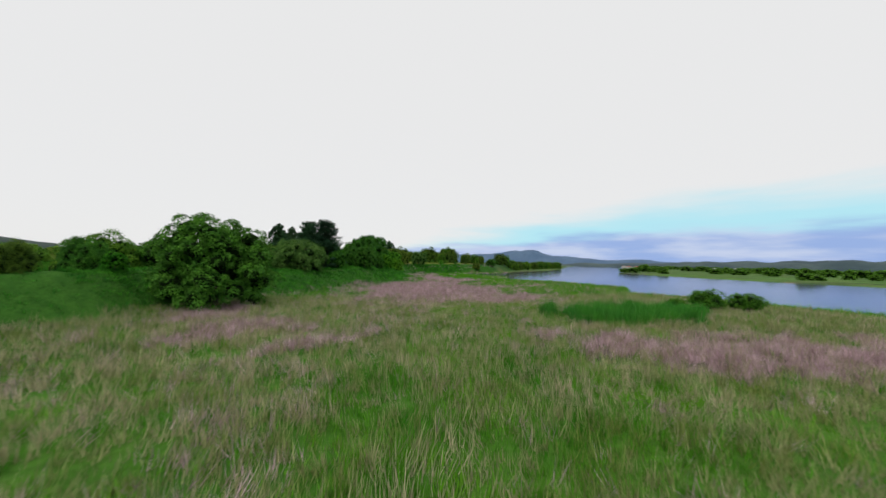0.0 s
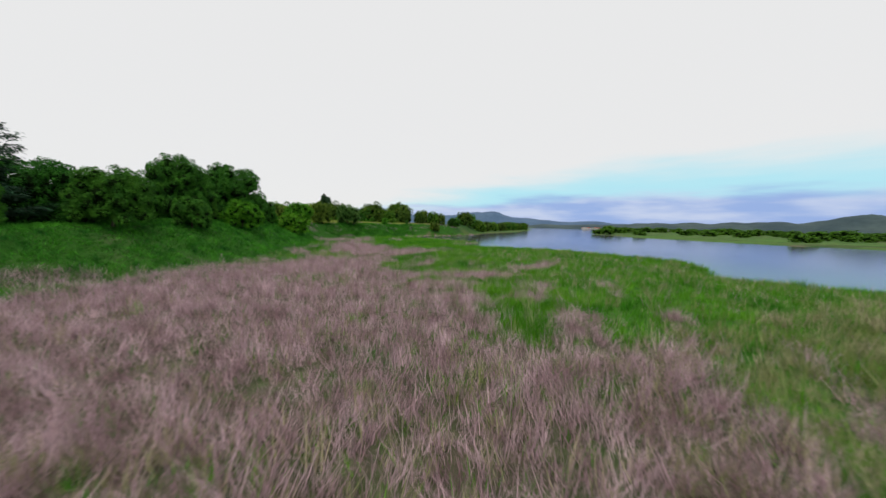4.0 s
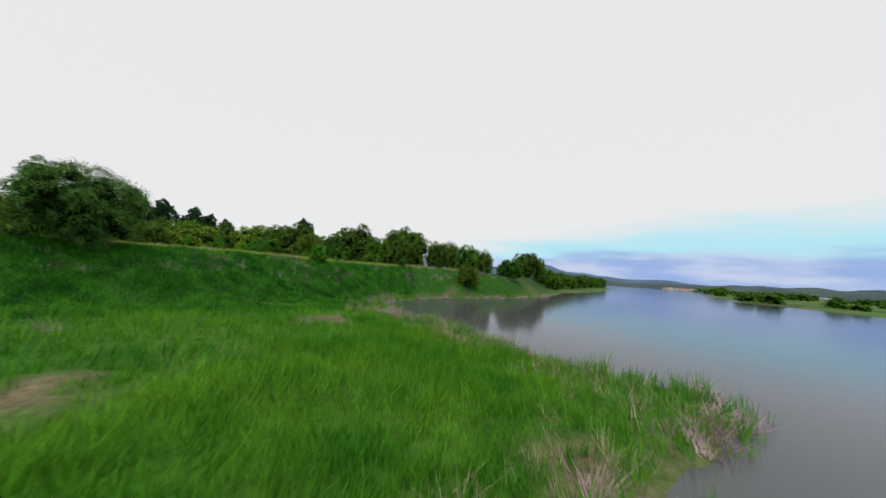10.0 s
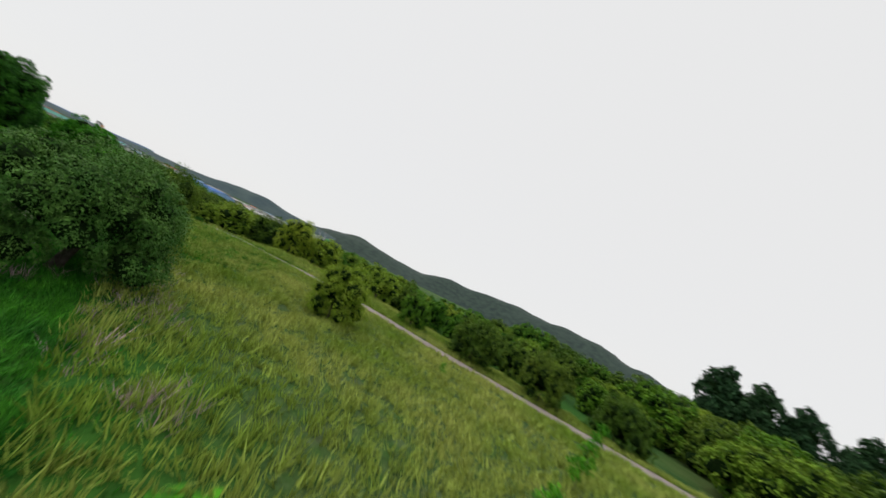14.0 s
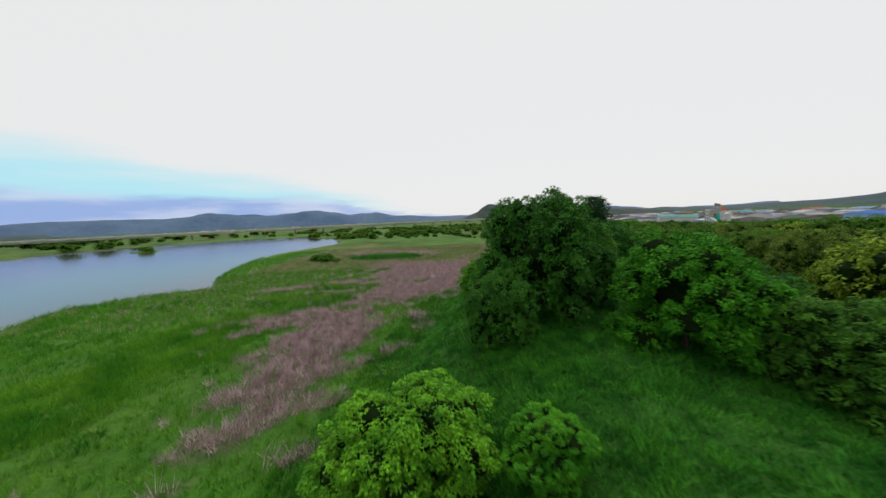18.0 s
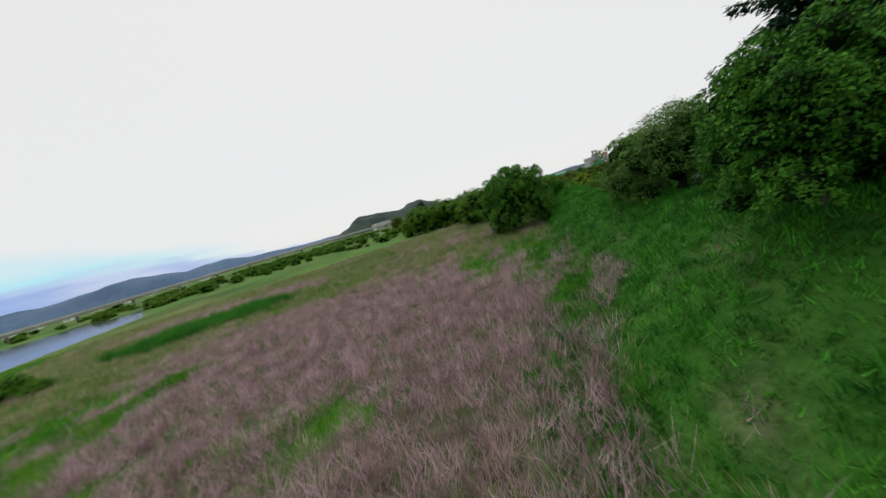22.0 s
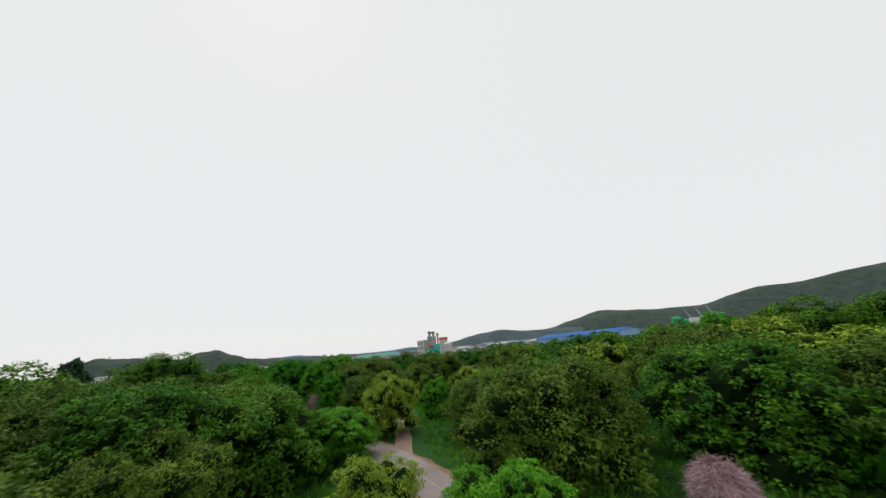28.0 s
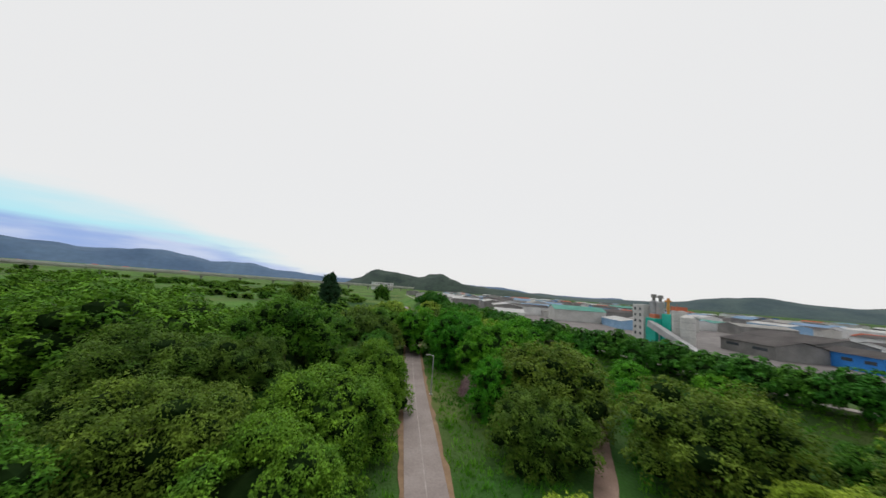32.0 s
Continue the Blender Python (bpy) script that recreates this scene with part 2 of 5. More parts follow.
LEAF = dict(rough=0.7, translucent=0.14, island=0.4, spec=0.12, detail=3)
M = {
    "leaf_dark": material("leaf_dark", (0.022, 0.10, 0.011), vary=(0.068, 0.225, 0.019), scale=0.9, **LEAF),
    "leaf_bright": material("leaf_bright", (0.032, 0.17, 0.007), vary=(0.10, 0.33, 0.013), scale=0.9, **LEAF),
    "leaf_willow": material("leaf_willow", (0.044, 0.10, 0.009), vary=(0.125, 0.205, 0.022), scale=0.6, **LEAF),
    "leaf_grey": material("leaf_grey", (0.036, 0.115, 0.016), vary=(0.115, 0.235, 0.045), scale=0.8, **LEAF),
    "leaf_yellow": material("leaf_yellow", (0.17, 0.27, 0.016), vary=(0.32, 0.42, 0.04), scale=0.7, **LEAF),
    "leaf_poplar": material("leaf_poplar", (0.016, 0.05, 0.018), vary=(0.03, 0.08, 0.028), scale=0.4, **LEAF),
    "leaf_conifer": material("leaf_conifer", (0.018, 0.062, 0.028), vary=(0.03, 0.09, 0.035), scale=0.5, **LEAF),
    "leaf_grove": material("leaf_grove", (0.036, 0.125, 0.009), vary=(0.115, 0.26, 0.017), scale=0.6, **LEAF),
    "leaf_gold": material("leaf_gold", (0.12, 0.22, 0.015), vary=(0.25, 0.36, 0.034), scale=0.5, **LEAF),
    "stick": material("stick", (0.24, 0.20, 0.17), vary=(0.40, 0.36, 0.32), scale=3, rough=0.9),
    # near-black green for the crown cores: shade between leaves put into the colour
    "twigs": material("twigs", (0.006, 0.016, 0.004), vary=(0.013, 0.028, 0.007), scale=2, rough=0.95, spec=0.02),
    "grass_field": material("grass_field", (0.16, 0.28, 0.03), vary=(0.36, 0.41, 0.10), scale=0.10, **LEAF),
    "flower": material("flower", (0.10, 0.13, 0.30), vary=(0.20, 0.22, 0.42), scale=1.0, rough=0.8, island=0.3),
    "reed_deep": material("reed_deep", (0.03, 0.17, 0.022), vary=(0.075, 0.29, 0.03), scale=0.3, **LEAF),
    "bark": material("bark", (0.06, 0.045, 0.035), vary=(0.12, 0.10, 0.08), scale=3, bump=0.6, rough=0.9),
    "grass_green": material("grass_green", (0.045, 0.205, 0.010), vary=(0.16, 0.37, 0.022), scale=0.22, **LEAF),
    "grass_olive": material("grass_olive", (0.20, 0.26, 0.06), vary=(0.46, 0.39, 0.27), scale=0.35, **LEAF),
    "grass_bank": material("grass_bank", (0.016, 0.11, 0.010), vary=(0.085, 0.31, 0.022), scale=0.6, **dict(LEAF, island=0.6)),
    "grass_dead": material("grass_dead", (0.27, 0.165, 0.18), vary=(0.64, 0.465, 0.505), scale=0.7, rough=0.8, translucent=0.2, island=0.5),
    "asphalt": material("asphalt", (0.21, 0.175, 0.165), vary=(0.29, 0.25, 0.235), scale=0.35, bump=0.3, bump_scale=60, rough=0.9),
    "dirt": material("dirt", (0.20, 0.135, 0.105), vary=(0.30, 0.21, 0.17), scale=0.6, bump=0.5, rough=0.95),
    "edge_soil": material("edge_soil", (0.18, 0.115, 0.07), vary=(0.25, 0.165, 0.10), scale=1.2, bump=0.5, rough=0.95),
    "line_paint": material("line_paint", (0.25, 0.215, 0.20), vary=(0.38, 0.34, 0.32), scale=1.5, rough=0.8),
    "concrete": material("concrete", (0.42, 0.41, 0.39), vary=(0.56, 0.55, 0.53), scale=0.15, bump=0.2, rough=0.9),
    "concrete_dark": material("concrete_dark", (0.16, 0.155, 0.15), vary=(0.26, 0.25, 0.24), scale=0.2, rough=0.9),
    "steel_grey": material("steel_grey", (0.30, 0.30, 0.31), vary=(0.42, 0.42, 0.43), scale=0.4, rough=0.5, metal=0.3),
    "teal_panel": material("teal_panel", (0.015, 0.36, 0.28), vary=(0.03, 0.45, 0.35), scale=0.25, rough=0.5),
    "green_panel": material("green_panel", (0.01, 0.28, 0.09), vary=(0.02, 0.36, 0.12), scale=0.25, rough=0.5),
    "blue_panel": material("blue_panel", (0.02, 0.17, 0.55), vary=(0.04, 0.24, 0.66), scale=0.2, rough=0.5),
    "blue_roof": material("blue_roof", (0.20, 0.36, 0.56), vary=(0.30, 0.46, 0.64), scale=0.2, rough=0.5),
    "teal_roof": material("teal_roof", (0.10, 0.40, 0.33), vary=(0.16, 0.48, 0.40), scale=0.2, rough=0.5),
    "white_wall": material("white_wall", (0.58, 0.58, 0.58), vary=(0.74, 0.74, 0.73), scale=0.15, rough=0.7),
    "grey_roof": material("grey_roof", (0.11, 0.10, 0.10), vary=(0.18, 0.165, 0.16), scale=0.2, rough=0.8),
    "rust_red": material("rust_red", (0.45, 0.11, 0.06), vary=(0.55, 0.17, 0.09), scale=0.6, rough=0.7),
    "orange": material("orange", (0.55, 0.22, 0.05), vary=(0.62, 0.30, 0.08), scale=0.6, rough=0.7),
    "window_dark": material("window_dark", (0.04, 0.05, 0.06), vary=(0.07, 0.08, 0.09), scale=0.5, rough=0.2),
    "stone": material("stone", (0.12, 0.065, 0.05), vary=(0.24, 0.15, 0.12), scale=1.5, bump=0.8, rough=0.95),
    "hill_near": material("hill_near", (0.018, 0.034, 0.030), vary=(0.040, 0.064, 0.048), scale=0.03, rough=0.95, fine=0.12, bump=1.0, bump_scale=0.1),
    # distance haze is mixed into the base colours of these two as blue
    "hill_mid_haze": material("hill_mid_haze", (0.035, 0.06, 0.07), vary=(0.06, 0.09, 0.088), scale=0.012, rough=1.0, fine=0.08),
    "hill_far_haze": material("hill_far_haze", (0.055, 0.10, 0.175), vary=(0.085, 0.14, 0.215), scale=0.004, rough=1.0, fine=0.03),
    "gravel": material("gravel", (0.24, 0.22, 0.20), vary=(0.34, 0.32, 0.29), scale=0.5, bump=0.4, rough=0.95),
}


# ---- mesh helpers ----
def mesh_data(name, verts, faces, mats, smooth=False):
    verts = np.asarray(verts, np.float32).reshape(-1, 3)
    faces = np.asarray(faces, np.int32)
    k = faces.shape[1]
    me = bpy.data.meshes.new(name)
    me.vertices.add(len(verts))
    me.vertices.foreach_set("co", verts.ravel())
    me.loops.add(faces.size)
    me.loops.foreach_set("vertex_index", faces.ravel())
    me.polygons.add(len(faces))
    me.polygons.foreach_set("loop_start", np.arange(0, faces.size, k, dtype=np.int32))
    me.polygons.foreach_set("use_smooth", np.full(len(faces), smooth))
    for m in mats if isinstance(mats, (list, tuple)) else [mats]:
        me.materials.append(m)
    me.update(calc_edges=True)
    return me


def part(name, bm, mat, parent=None, label=""):
    """A bmesh as one mesh object under a thing or under a part."""
    me = bpy.data.meshes.new(name)
    bm.to_mesh(me)
    bm.free()
    me.materials.append(mat)
    ob = new(name, me)
    ob.parent = parent
    if label:
        tagged(ob, label)
    return ob


def part_mesh(name, me, parent=None, label=""):
    ob = new(name, me)
    ob.parent = parent
    if label:
        tagged(ob, label)
    return ob


def thing(name, m, label, category, group="", kind=""):
    ob = new(name)
    ob.empty_display_size = 0.3
    ob.matrix_basis = m
    return tagged(ob, label, category, group, kind)


def box(bm, x0, x1, y0, y1, z0, z1, bevel=0.0):
    g = bmesh.ops.create_cube(bm, size=1.0, matrix=Matrix.Translation(((x0 + x1) / 2, (y0 + y1) / 2, (z0 + z1) / 2)) @ Matrix.Diagonal((x1 - x0, y1 - y0, z1 - z0, 1)))
    if bevel:
        edges = list({e for v in g["verts"] for e in v.link_edges})
        bmesh.ops.bevel(bm, geom=edges, offset=bevel, segments=1, affect="EDGES")
    return bm


def tube(bm, a, b, r0, r1, n=10, caps=True):
    a, b = Vector(a), Vector(b)
    q = (b - a).to_track_quat("Z", "Y").to_matrix().to_4x4()
    bmesh.ops.create_cone(bm, cap_ends=caps, segments=n, radius1=r0, radius2=r1, depth=(b - a).length, matrix=Matrix.Translation((a + b) / 2) @ q)
    return bm


def bm_new():
    return bmesh.new()


# ---- plan of the land ----
NEAR_SHORE = [(178, -206), (110, -172), (62, -122), (36, -62), (50, 5), (45, 32), (37, 58), (27, 80), (17, 94), (28, 100), (37, 110), (31, 126), (26, 139), (13, 148), (7, 154), (6, 160), (9, 165), (19, 169), (20, 172), (14, 178), (11, 189), (6.2, 198), (4.3, 204), (5, 210), (8, 215.5), (13, 220), (19, 224), (26, 227.3), (33, 230.6), (42, 235.3), (54, 244), (68, 258), (88, 282), (140, 318), (258, 436), (420, 640), (900, 1200), (2600, 3000)]
FAR_SHORE = [(3200, 2500), (1100, 1020), (560, 560), (330, 400), (225, 300), (200, 230), (205, 160), (230, 60), (262, -60), (256, -140), (205, -198)]
FOOT = [(-190, -200), (-140, -60), (-112, 0), (-97, 34), (-82, 66), (-67, 87), (-61, 97), (-50, 107.5), (-42, 121), (-39, 140), (-36, 160), (-32, 176), (-19, 187), (-7, 198), (0, 206), (4.6, 211.5), (8.5, 217), (13.5, 221.5), (20, 225.8), (27, 229.5), (34, 232.6), (43, 237.5), (57, 247.5), (90, 296), (160, 380), (400, 640)]
PATH_LINE = [(40, 300), (8, 284), (-16, 273), (-30, 262), (-40, 249), (-47, 234), (-54, 220), (-63, 206), (-68.5, 194), (-70.5, 181), (-74, 164), (-86, 132), (-101, 102), (-113, 76), (-118.5, 60), (-122, 51), (-125.2, 44), (-127, 38), (-128.3, 32), (-129.5, 25), (-131, 17), (-133, 6), (-135, -4), (-138, -18), (-143, -40), (-150, -80), (-160, -140)]
TRACK_LINE = [(-126.3, 43.2), (-129.5, 40), (-134.3, 35.3), (-142, 27), (-148.3, 20), (-156, 11), (-160, -6)]
ROAD_LINE = [(-140, 330), (-160, 200), (-176, 120), (-186, 70), (-184, 45), (-180, 27), (-176, 5), (-172, -30), (-170, -80), (-176, -160), (-196, -320)]


def seg_dist(x, y, line):
    """Distance to a polyline, and on which side of it (left of its direction is positive)."""
    best, side = np.full(x.shape, 1e9), np.zeros(x.shape)
    for (ax, ay), (bx, by) in zip(line[:-1], line[1:]):
        dx, dy = bx - ax, by - ay
        t = np.clip(((x - ax) * dx + (y - ay) * dy) / (dx * dx + dy * dy), 0, 1)
        d = np.hypot(x - ax - t * dx, y - ay - t * dy)
        near = d < best
        best = np.where(near, d, best)
        side = np.where(near, np.sign(dx * (y - ay) - dy * (x - ax)), side)
    return best, side


def inside(x, y, poly):
    hit = np.zeros(x.shape, bool)
    for (ax, ay), (bx, by) in zip(poly, poly[1:] + poly[:1]):
        if ay != by:
            hit ^= ((ay > y) != (by > y)) & (x < (bx - ax) * (y - ay) / (by - ay) + ax)
    return hit


RNG = np.random.default_rng(7)
WAVES = [(RNG.uniform(0, 6.28), RNG.uniform(0, 6.28), RNG.uniform(0.7, 1.4)) for _ in range(10)]


def wave(x, y, length, seed=0):
    """Smooth field in about -1..1 with bumps of the given length."""
    v = 0
    for i in range(5):
        a, ph, k = WAVES[(i + seed) % 10]
        v = v + np.sin((x * math.cos(a + seed) + y * math.sin(a + seed)) * 6.283 * k / length + ph + seed * 1.7)
    return v / 2.6


def sstep(v, lo, hi):
    t = np.clip((v - lo) / (hi - lo), 0, 1)
    return t * t * (3 - 2 * t)


def land(x, y):
    """Distance inland from the water (negative in it) and distance up from the foot of the bank."""
    x, y = np.asarray(x, float), np.asarray(y, float)
    dn, _ = seg_dist(x, y, NEAR_SHORE)
    df, _ = seg_dist(x, y, FAR_SHORE)
    wet = inside(x, y, NEAR_SHORE + FAR_SHORE)
    shore = np.minimum(dn, df)
    shore = np.where(wet, -shore, shore) + 0.9 * wave(x, y, 9, 2) * np.clip(shore / 6, 0, 1)
    fd, fs = seg_dist(x, y, FOOT)
    return shore, fd * fs


def height(x, y):
    x, y = np.asarray(x, float), np.asarray(y, float)
    shore, foot = land(x, y)
    flat = np.where(shore > 0, 0.18 + 0.85 * sstep(shore, 0, 22), -np.clip(-shore * 0.3, 0, 1.6))
    foot = foot + 1.5 * wave(x, y, 26, 1)
    north = sstep(y, 152, 184)
    crest = 6.2 + 0.4 * wave(x, y, 60, 3)
    reach = sstep(y, 100, 140)
    back = (1 - north) * (crest - 1.6) * sstep(foot, 8 + 9 * reach, 17 + 29 * reach) + north * 3.2 * sstep(foot, 52, 84)
    up = (crest - 1) * sstep(foot, 0, 10.5 + 2.5 * reach - 3 * north) - back
    h = flat + np.where((shore > 0) & (x < 320) & (y < 640), up * sstep(shore, 0, 5), 0)
    rd, _ = seg_dist(x, y, ROAD_LINE)
    h = h + 2.6 * (1 - sstep(rd, 4, 12)) * (y < 330)
    h = h + 0.12 * wave(x, y, 5, 4) * (shore > 2)
    pd, _ = seg_dist(x, y, PATH_LINE)
    td, _ = seg_dist(x, y, TRACK_LINE)
    smooth_z = 1.75 + 4.3 * sstep(y, 128, 178)
    k = 1 - sstep(np.minimum(pd, td + 0.8), 2.2, 8)
    return h * (1 - k) + smooth_z * k


def hz(x, y):
    return float(height(np.array([x]), np.array([y]))[0])


# patches of bleached dead reed: centre, radii, turn
DEAD_SOUTH = [(-40, 84, 22, 13, 40), (-47.5, 104, 14, 6, 51), (-53, 95, 6, 7, 0), (-46, 92, 15, 12, 0), (-33, 75, 13, 9, 0), (-33.5, 38, 10, 5, 140), (-22, 35, 10, 6, 160), (-8, 30, 9, 6, 10), (-70, 52, 7, 3.5, 40), (-76, 62, 6, 3, 60), (-62, 46, 4, 2, 30)]
DEAD_NORTH = [(-28.5, 137, 6, 18, 0), (-22.5, 126.5, 10, 4.5, 12), (-36, 110, 11, 8, 50), (-31, 101, 5, 4, 20), (-39.5, 127, 1.6, 4, 10), (-25, 164, 5, 2.5, 10), (-32, 165, 6, 4, 20), (-22, 174.5, 5, 1.5, 40), (-12, 168, 3, 1, 0), (-8, 103, 8, 1.6, 20), (-21, 99, 5, 2.4, 0), (-27, 184, 5, 1.5, 20)]
DEAD = DEAD_SOUTH + DEAD_NORTH
# open, sandy or flattened spots
BARE = [(5.5, 163, 3.5, 1.1, 70), (9, 184, 3, 1.2, 120), (-2, 190, 5, 2.0, 60), (-25, 46.5, 9, 1.2, 165), (-17, 98, 6, 2.4, 0), (-8, 196, 4, 1.5, 40), (-18, 107.6, 4.6, 1.5, 0), (-25, 109, 3.4, 1.1, 0), (-8, 170.5, 2.6, 1.2, 100), (-31.5, 48, 3, 1.2, 20), (7.8, 166.6, 2, 0.8, 60), (12.5, 221, 4, 1.1, 40), (19, 225.4, 4.5, 1.1, 32), (27, 229, 4.5, 1.1, 26), (35, 232.6, 5, 1.1, 27), (44, 237.4, 5, 1.0, 35), (5, 196, 4, 1.3, 100)]


def patch(x, y, spots, ragged=0.35):
    v = np.zeros(np.shape(x))
    rag = 1 + ragged * wave(x, y, 6, 5) + 0.5 * ragged * wave(x, y, 2.3, 6)
    for cx, cy, a, b, turn in spots:
        c, s = math.cos(radians(turn)), math.sin(radians(turn))
        u, w = (x - cx) * c + (y - cy) * s, -(x - cx) * s + (y - cy) * c
        v = np.maximum(v, 1 - sstep(np.hypot(u / a, w / b) * rag, 0.7, 1.15))
    return v


def axis(lo, hi, step, far, grow=1.16):
    a = list(np.arange(lo, hi + 0.1, step))
    s, v = step, hi
    while v < far:
        s *= grow
        v += s
        a.append(v)
    s, v = step, lo
    while v > -far:
        s *= grow
        v -= s
        a.insert(0, v)
    return np.array(a)


gx, gy = axis(-215, 75, 1.6, 4300), axis(-60, 300, 1.6, 4300)
GX, GY = np.meshgrid(gx, gy)
GZ = height(GX, GY)
nx, ny = len(gx), len(gy)
idx = np.arange(nx * ny).reshape(ny, nx)
quads = np.stack([idx[:-1, :-1], idx[:-1, 1:], idx[1:, 1:], idx[1:, :-1]], -1).reshape(-1, 4)
ground_me = mesh_data("ground", np.stack([GX, GY, GZ], -1), quads, [], smooth=True)
gs, gf = land(GX, GY)
dead = np.maximum(patch(GX, GY, DEAD), 0.42 * sstep(gf, 13, 18) * (1 - sstep(gf, 60, 70)) * sstep(GY, 185, 200))
bare = patch(GX, GY, BARE)
bank = sstep(gf, -4, 4)
zone = sstep(GX, -130, -112) * (1 - sstep(GX, 38, 46)) * sstep(GY, 2, 20) * (1 - sstep(GY, 255, 268))
attr = ground_me.color_attributes.new("cover", "FLOAT_COLOR", "POINT")
attr.data.foreach_set("color", np.stack([dead, np.maximum(bare, (np.abs(gs - 0.3) < 0.9) * 0.7), bank, zone], -1).astype(np.float32).ravel())


def ground_material():
    m = bpy.data.materials.new("ground_cover")
    m.use_nodes = True
    n, l = m.node_tree.nodes, m.node_tree.links
    p = n["Principled BSDF"]
    p.inputs["Roughness"].default_value = 0.95
    p.inputs["Specular IOR Level"].default_value = 0.1
    geo, at, sp = n.new("ShaderNodeNewGeometry"), n.new("ShaderNodeVertexColor"), n.new("ShaderNodeSeparateColor")
    at.layer_name = "cover"
    l.new(at.outputs[0], sp.inputs[0])

    def noise_tex(scale, detail=5):
        t = n.new("ShaderNodeTexNoise")
        t.inputs["Scale"].default_value, t.inputs["Detail"].default_value = scale, detail
        l.new(geo.outputs["Position"], t.inputs["Vector"])
        return t.outputs["Fac"]

    def ramp(f, a, b, lo=0.35, hi=0.65):
        r = n.new("ShaderNodeValToRGB")
        r.color_ramp.elements[0].position, r.color_ramp.elements[1].position = lo, hi
        r.color_ramp.elements[0].color, r.color_ramp.elements[1].color = (*a, 1), (*b, 1)
        l.new(f, r.inputs[0])
        return r.outputs[0]

    def mix(f, a, b):
        x = n.new("ShaderNodeMix")
        x.data_type = "RGBA"
        l.new(f, x.inputs[0])
        l.new(a, x.inputs[6])
        l.new(b, x.inputs[7])
        return x.outputs[2]

    green = mix(noise_tex(0.9), ramp(noise_tex(0.06), (0.04, 0.15, 0.01), (0.09, 0.23, 0.016)), ramp(noise_tex(0.09), (0.05, 0.17, 0.013), (0.13, 0.20, 0.04)))
    slope = mix(noise_tex(0.7), ramp(noise_tex(0.05), (0.014, 0.065, 0.008), (0.035, 0.105, 0.012)), ramp(noise_tex(0.03), (0.02, 0.10, 0.010), (0.05, 0.16, 0.02)))
    base = mix(sp.outputs[2], green, slope)
    # straw colour darkened to carry the shade between dead reed tufts
    shaded_straw = ramp(noise_tex(1.6), (0.075, 0.047, 0.042), (0.21, 0.14, 0.13))
    base = mix(sp.outputs[0], base, shaded_straw)
    soil = ramp(noise_tex(2.2), (0.19, 0.115, 0.085), (0.30, 0.205, 0.16))
    base = mix(sp.outputs[1], base, soil)
    # darker green under the grass zones, painting in the shade between blades
    blade_shade = ramp(noise_tex(1.1), (0.014, 0.06, 0.008), (0.04, 0.12, 0.016))
    under = mix(noise_tex(0.5), blade_shade, base)
    far_cover = n.new("ShaderNodeHueSaturation")
    far_cover.inputs["Value"].default_value = 0.9
    far_cover.inputs["Saturation"].default_value = 0.9
    fields = mix(ramp(noise_tex(0.02, 6), (0, 0, 0), (1, 1, 1), 0.42, 0.60), base, ramp(noise_tex(0.035, 6), (0.018, 0.07, 0.010), (0.16, 0.19, 0.05), 0.40, 0.66))
    l.new(fields, far_cover.inputs["Color"])
    base = mix(at.outputs[1], far_cover.outputs[0], under)
    h = n.new("ShaderNodeHueSaturation")
    l.new(base, h.inputs["Color"])
    v = n.new("ShaderNodeMapRange")
    v.inputs[3].default_value, v.inputs[4].default_value = 0.55, 1.35
    l.new(noise_tex(5.0, 6), v.inputs[0])
    l.new(v.outputs[0], h.inputs["Value"])
    l.new(h.outputs[0], p.inputs["Base Color"])
    b = n.new("ShaderNodeBump")
    b.inputs["Strength"].default_value, b.inputs["Distance"].default_value = 0.8, 0.25
    l.new(noise_tex(3.0, 6), b.inputs["Height"])
    l.new(b.outputs[0], p.inputs["Normal"])
    return m


ground_me.materials.append(ground_material())
tagged(new("ground", ground_me), "grassy river flat, bank and terrace", "ground", kind="structure")

# water
wm = bpy.data.materials.new("river_water")
wm.use_nodes = True
wt = wm.node_tree
wt.nodes.remove(wt.nodes["Principled BSDF"])
deep_water, shine, rim, blend = wt.nodes.new("ShaderNodeBsdfDiffuse"), wt.nodes.new("ShaderNodeBsdfGlossy"), wt.nodes.new("ShaderNodeFresnel"), wt.nodes.new("ShaderNodeMixShader")
deep_water.inputs["Color"].default_value = (0.085, 0.09, 0.085, 1)
shine.inputs["Color"].default_value, shine.inputs["Roughness"].default_value = (0.70, 0.74, 0.86, 1), 0.09
rim.inputs["IOR"].default_value = 1.33
for pair in ((rim.outputs[0], blend.inputs[0]), (deep_water.outputs[0], blend.inputs[1]), (shine.outputs[0], blend.inputs[2]), (blend.outputs[0], wt.nodes["Material Output"].inputs[0])):
    wt.links.new(*pair)
wgeo, wtex, wbump = wm.node_tree.nodes.new("ShaderNodeNewGeometry"), wm.node_tree.nodes.new("ShaderNodeTexNoise"), wm.node_tree.nodes.new("ShaderNodeBump")
wtex.inputs["Scale"].default_value, wtex.inputs["Detail"].default_value = 1.2, 4
wbump.inputs["Strength"].default_value, wbump.inputs["Distance"].default_value = 0.22, 0.05
wm.node_tree.links.new(wgeo.outputs["Position"], wtex.inputs["Vector"])
wm.node_tree.links.new(wtex.outputs["Fac"], wbump.inputs["Height"])
for socket in (deep_water.inputs["Normal"], shine.inputs["Normal"], rim.inputs["Normal"]):
    wt.links.new(wbump.outputs[0], socket)
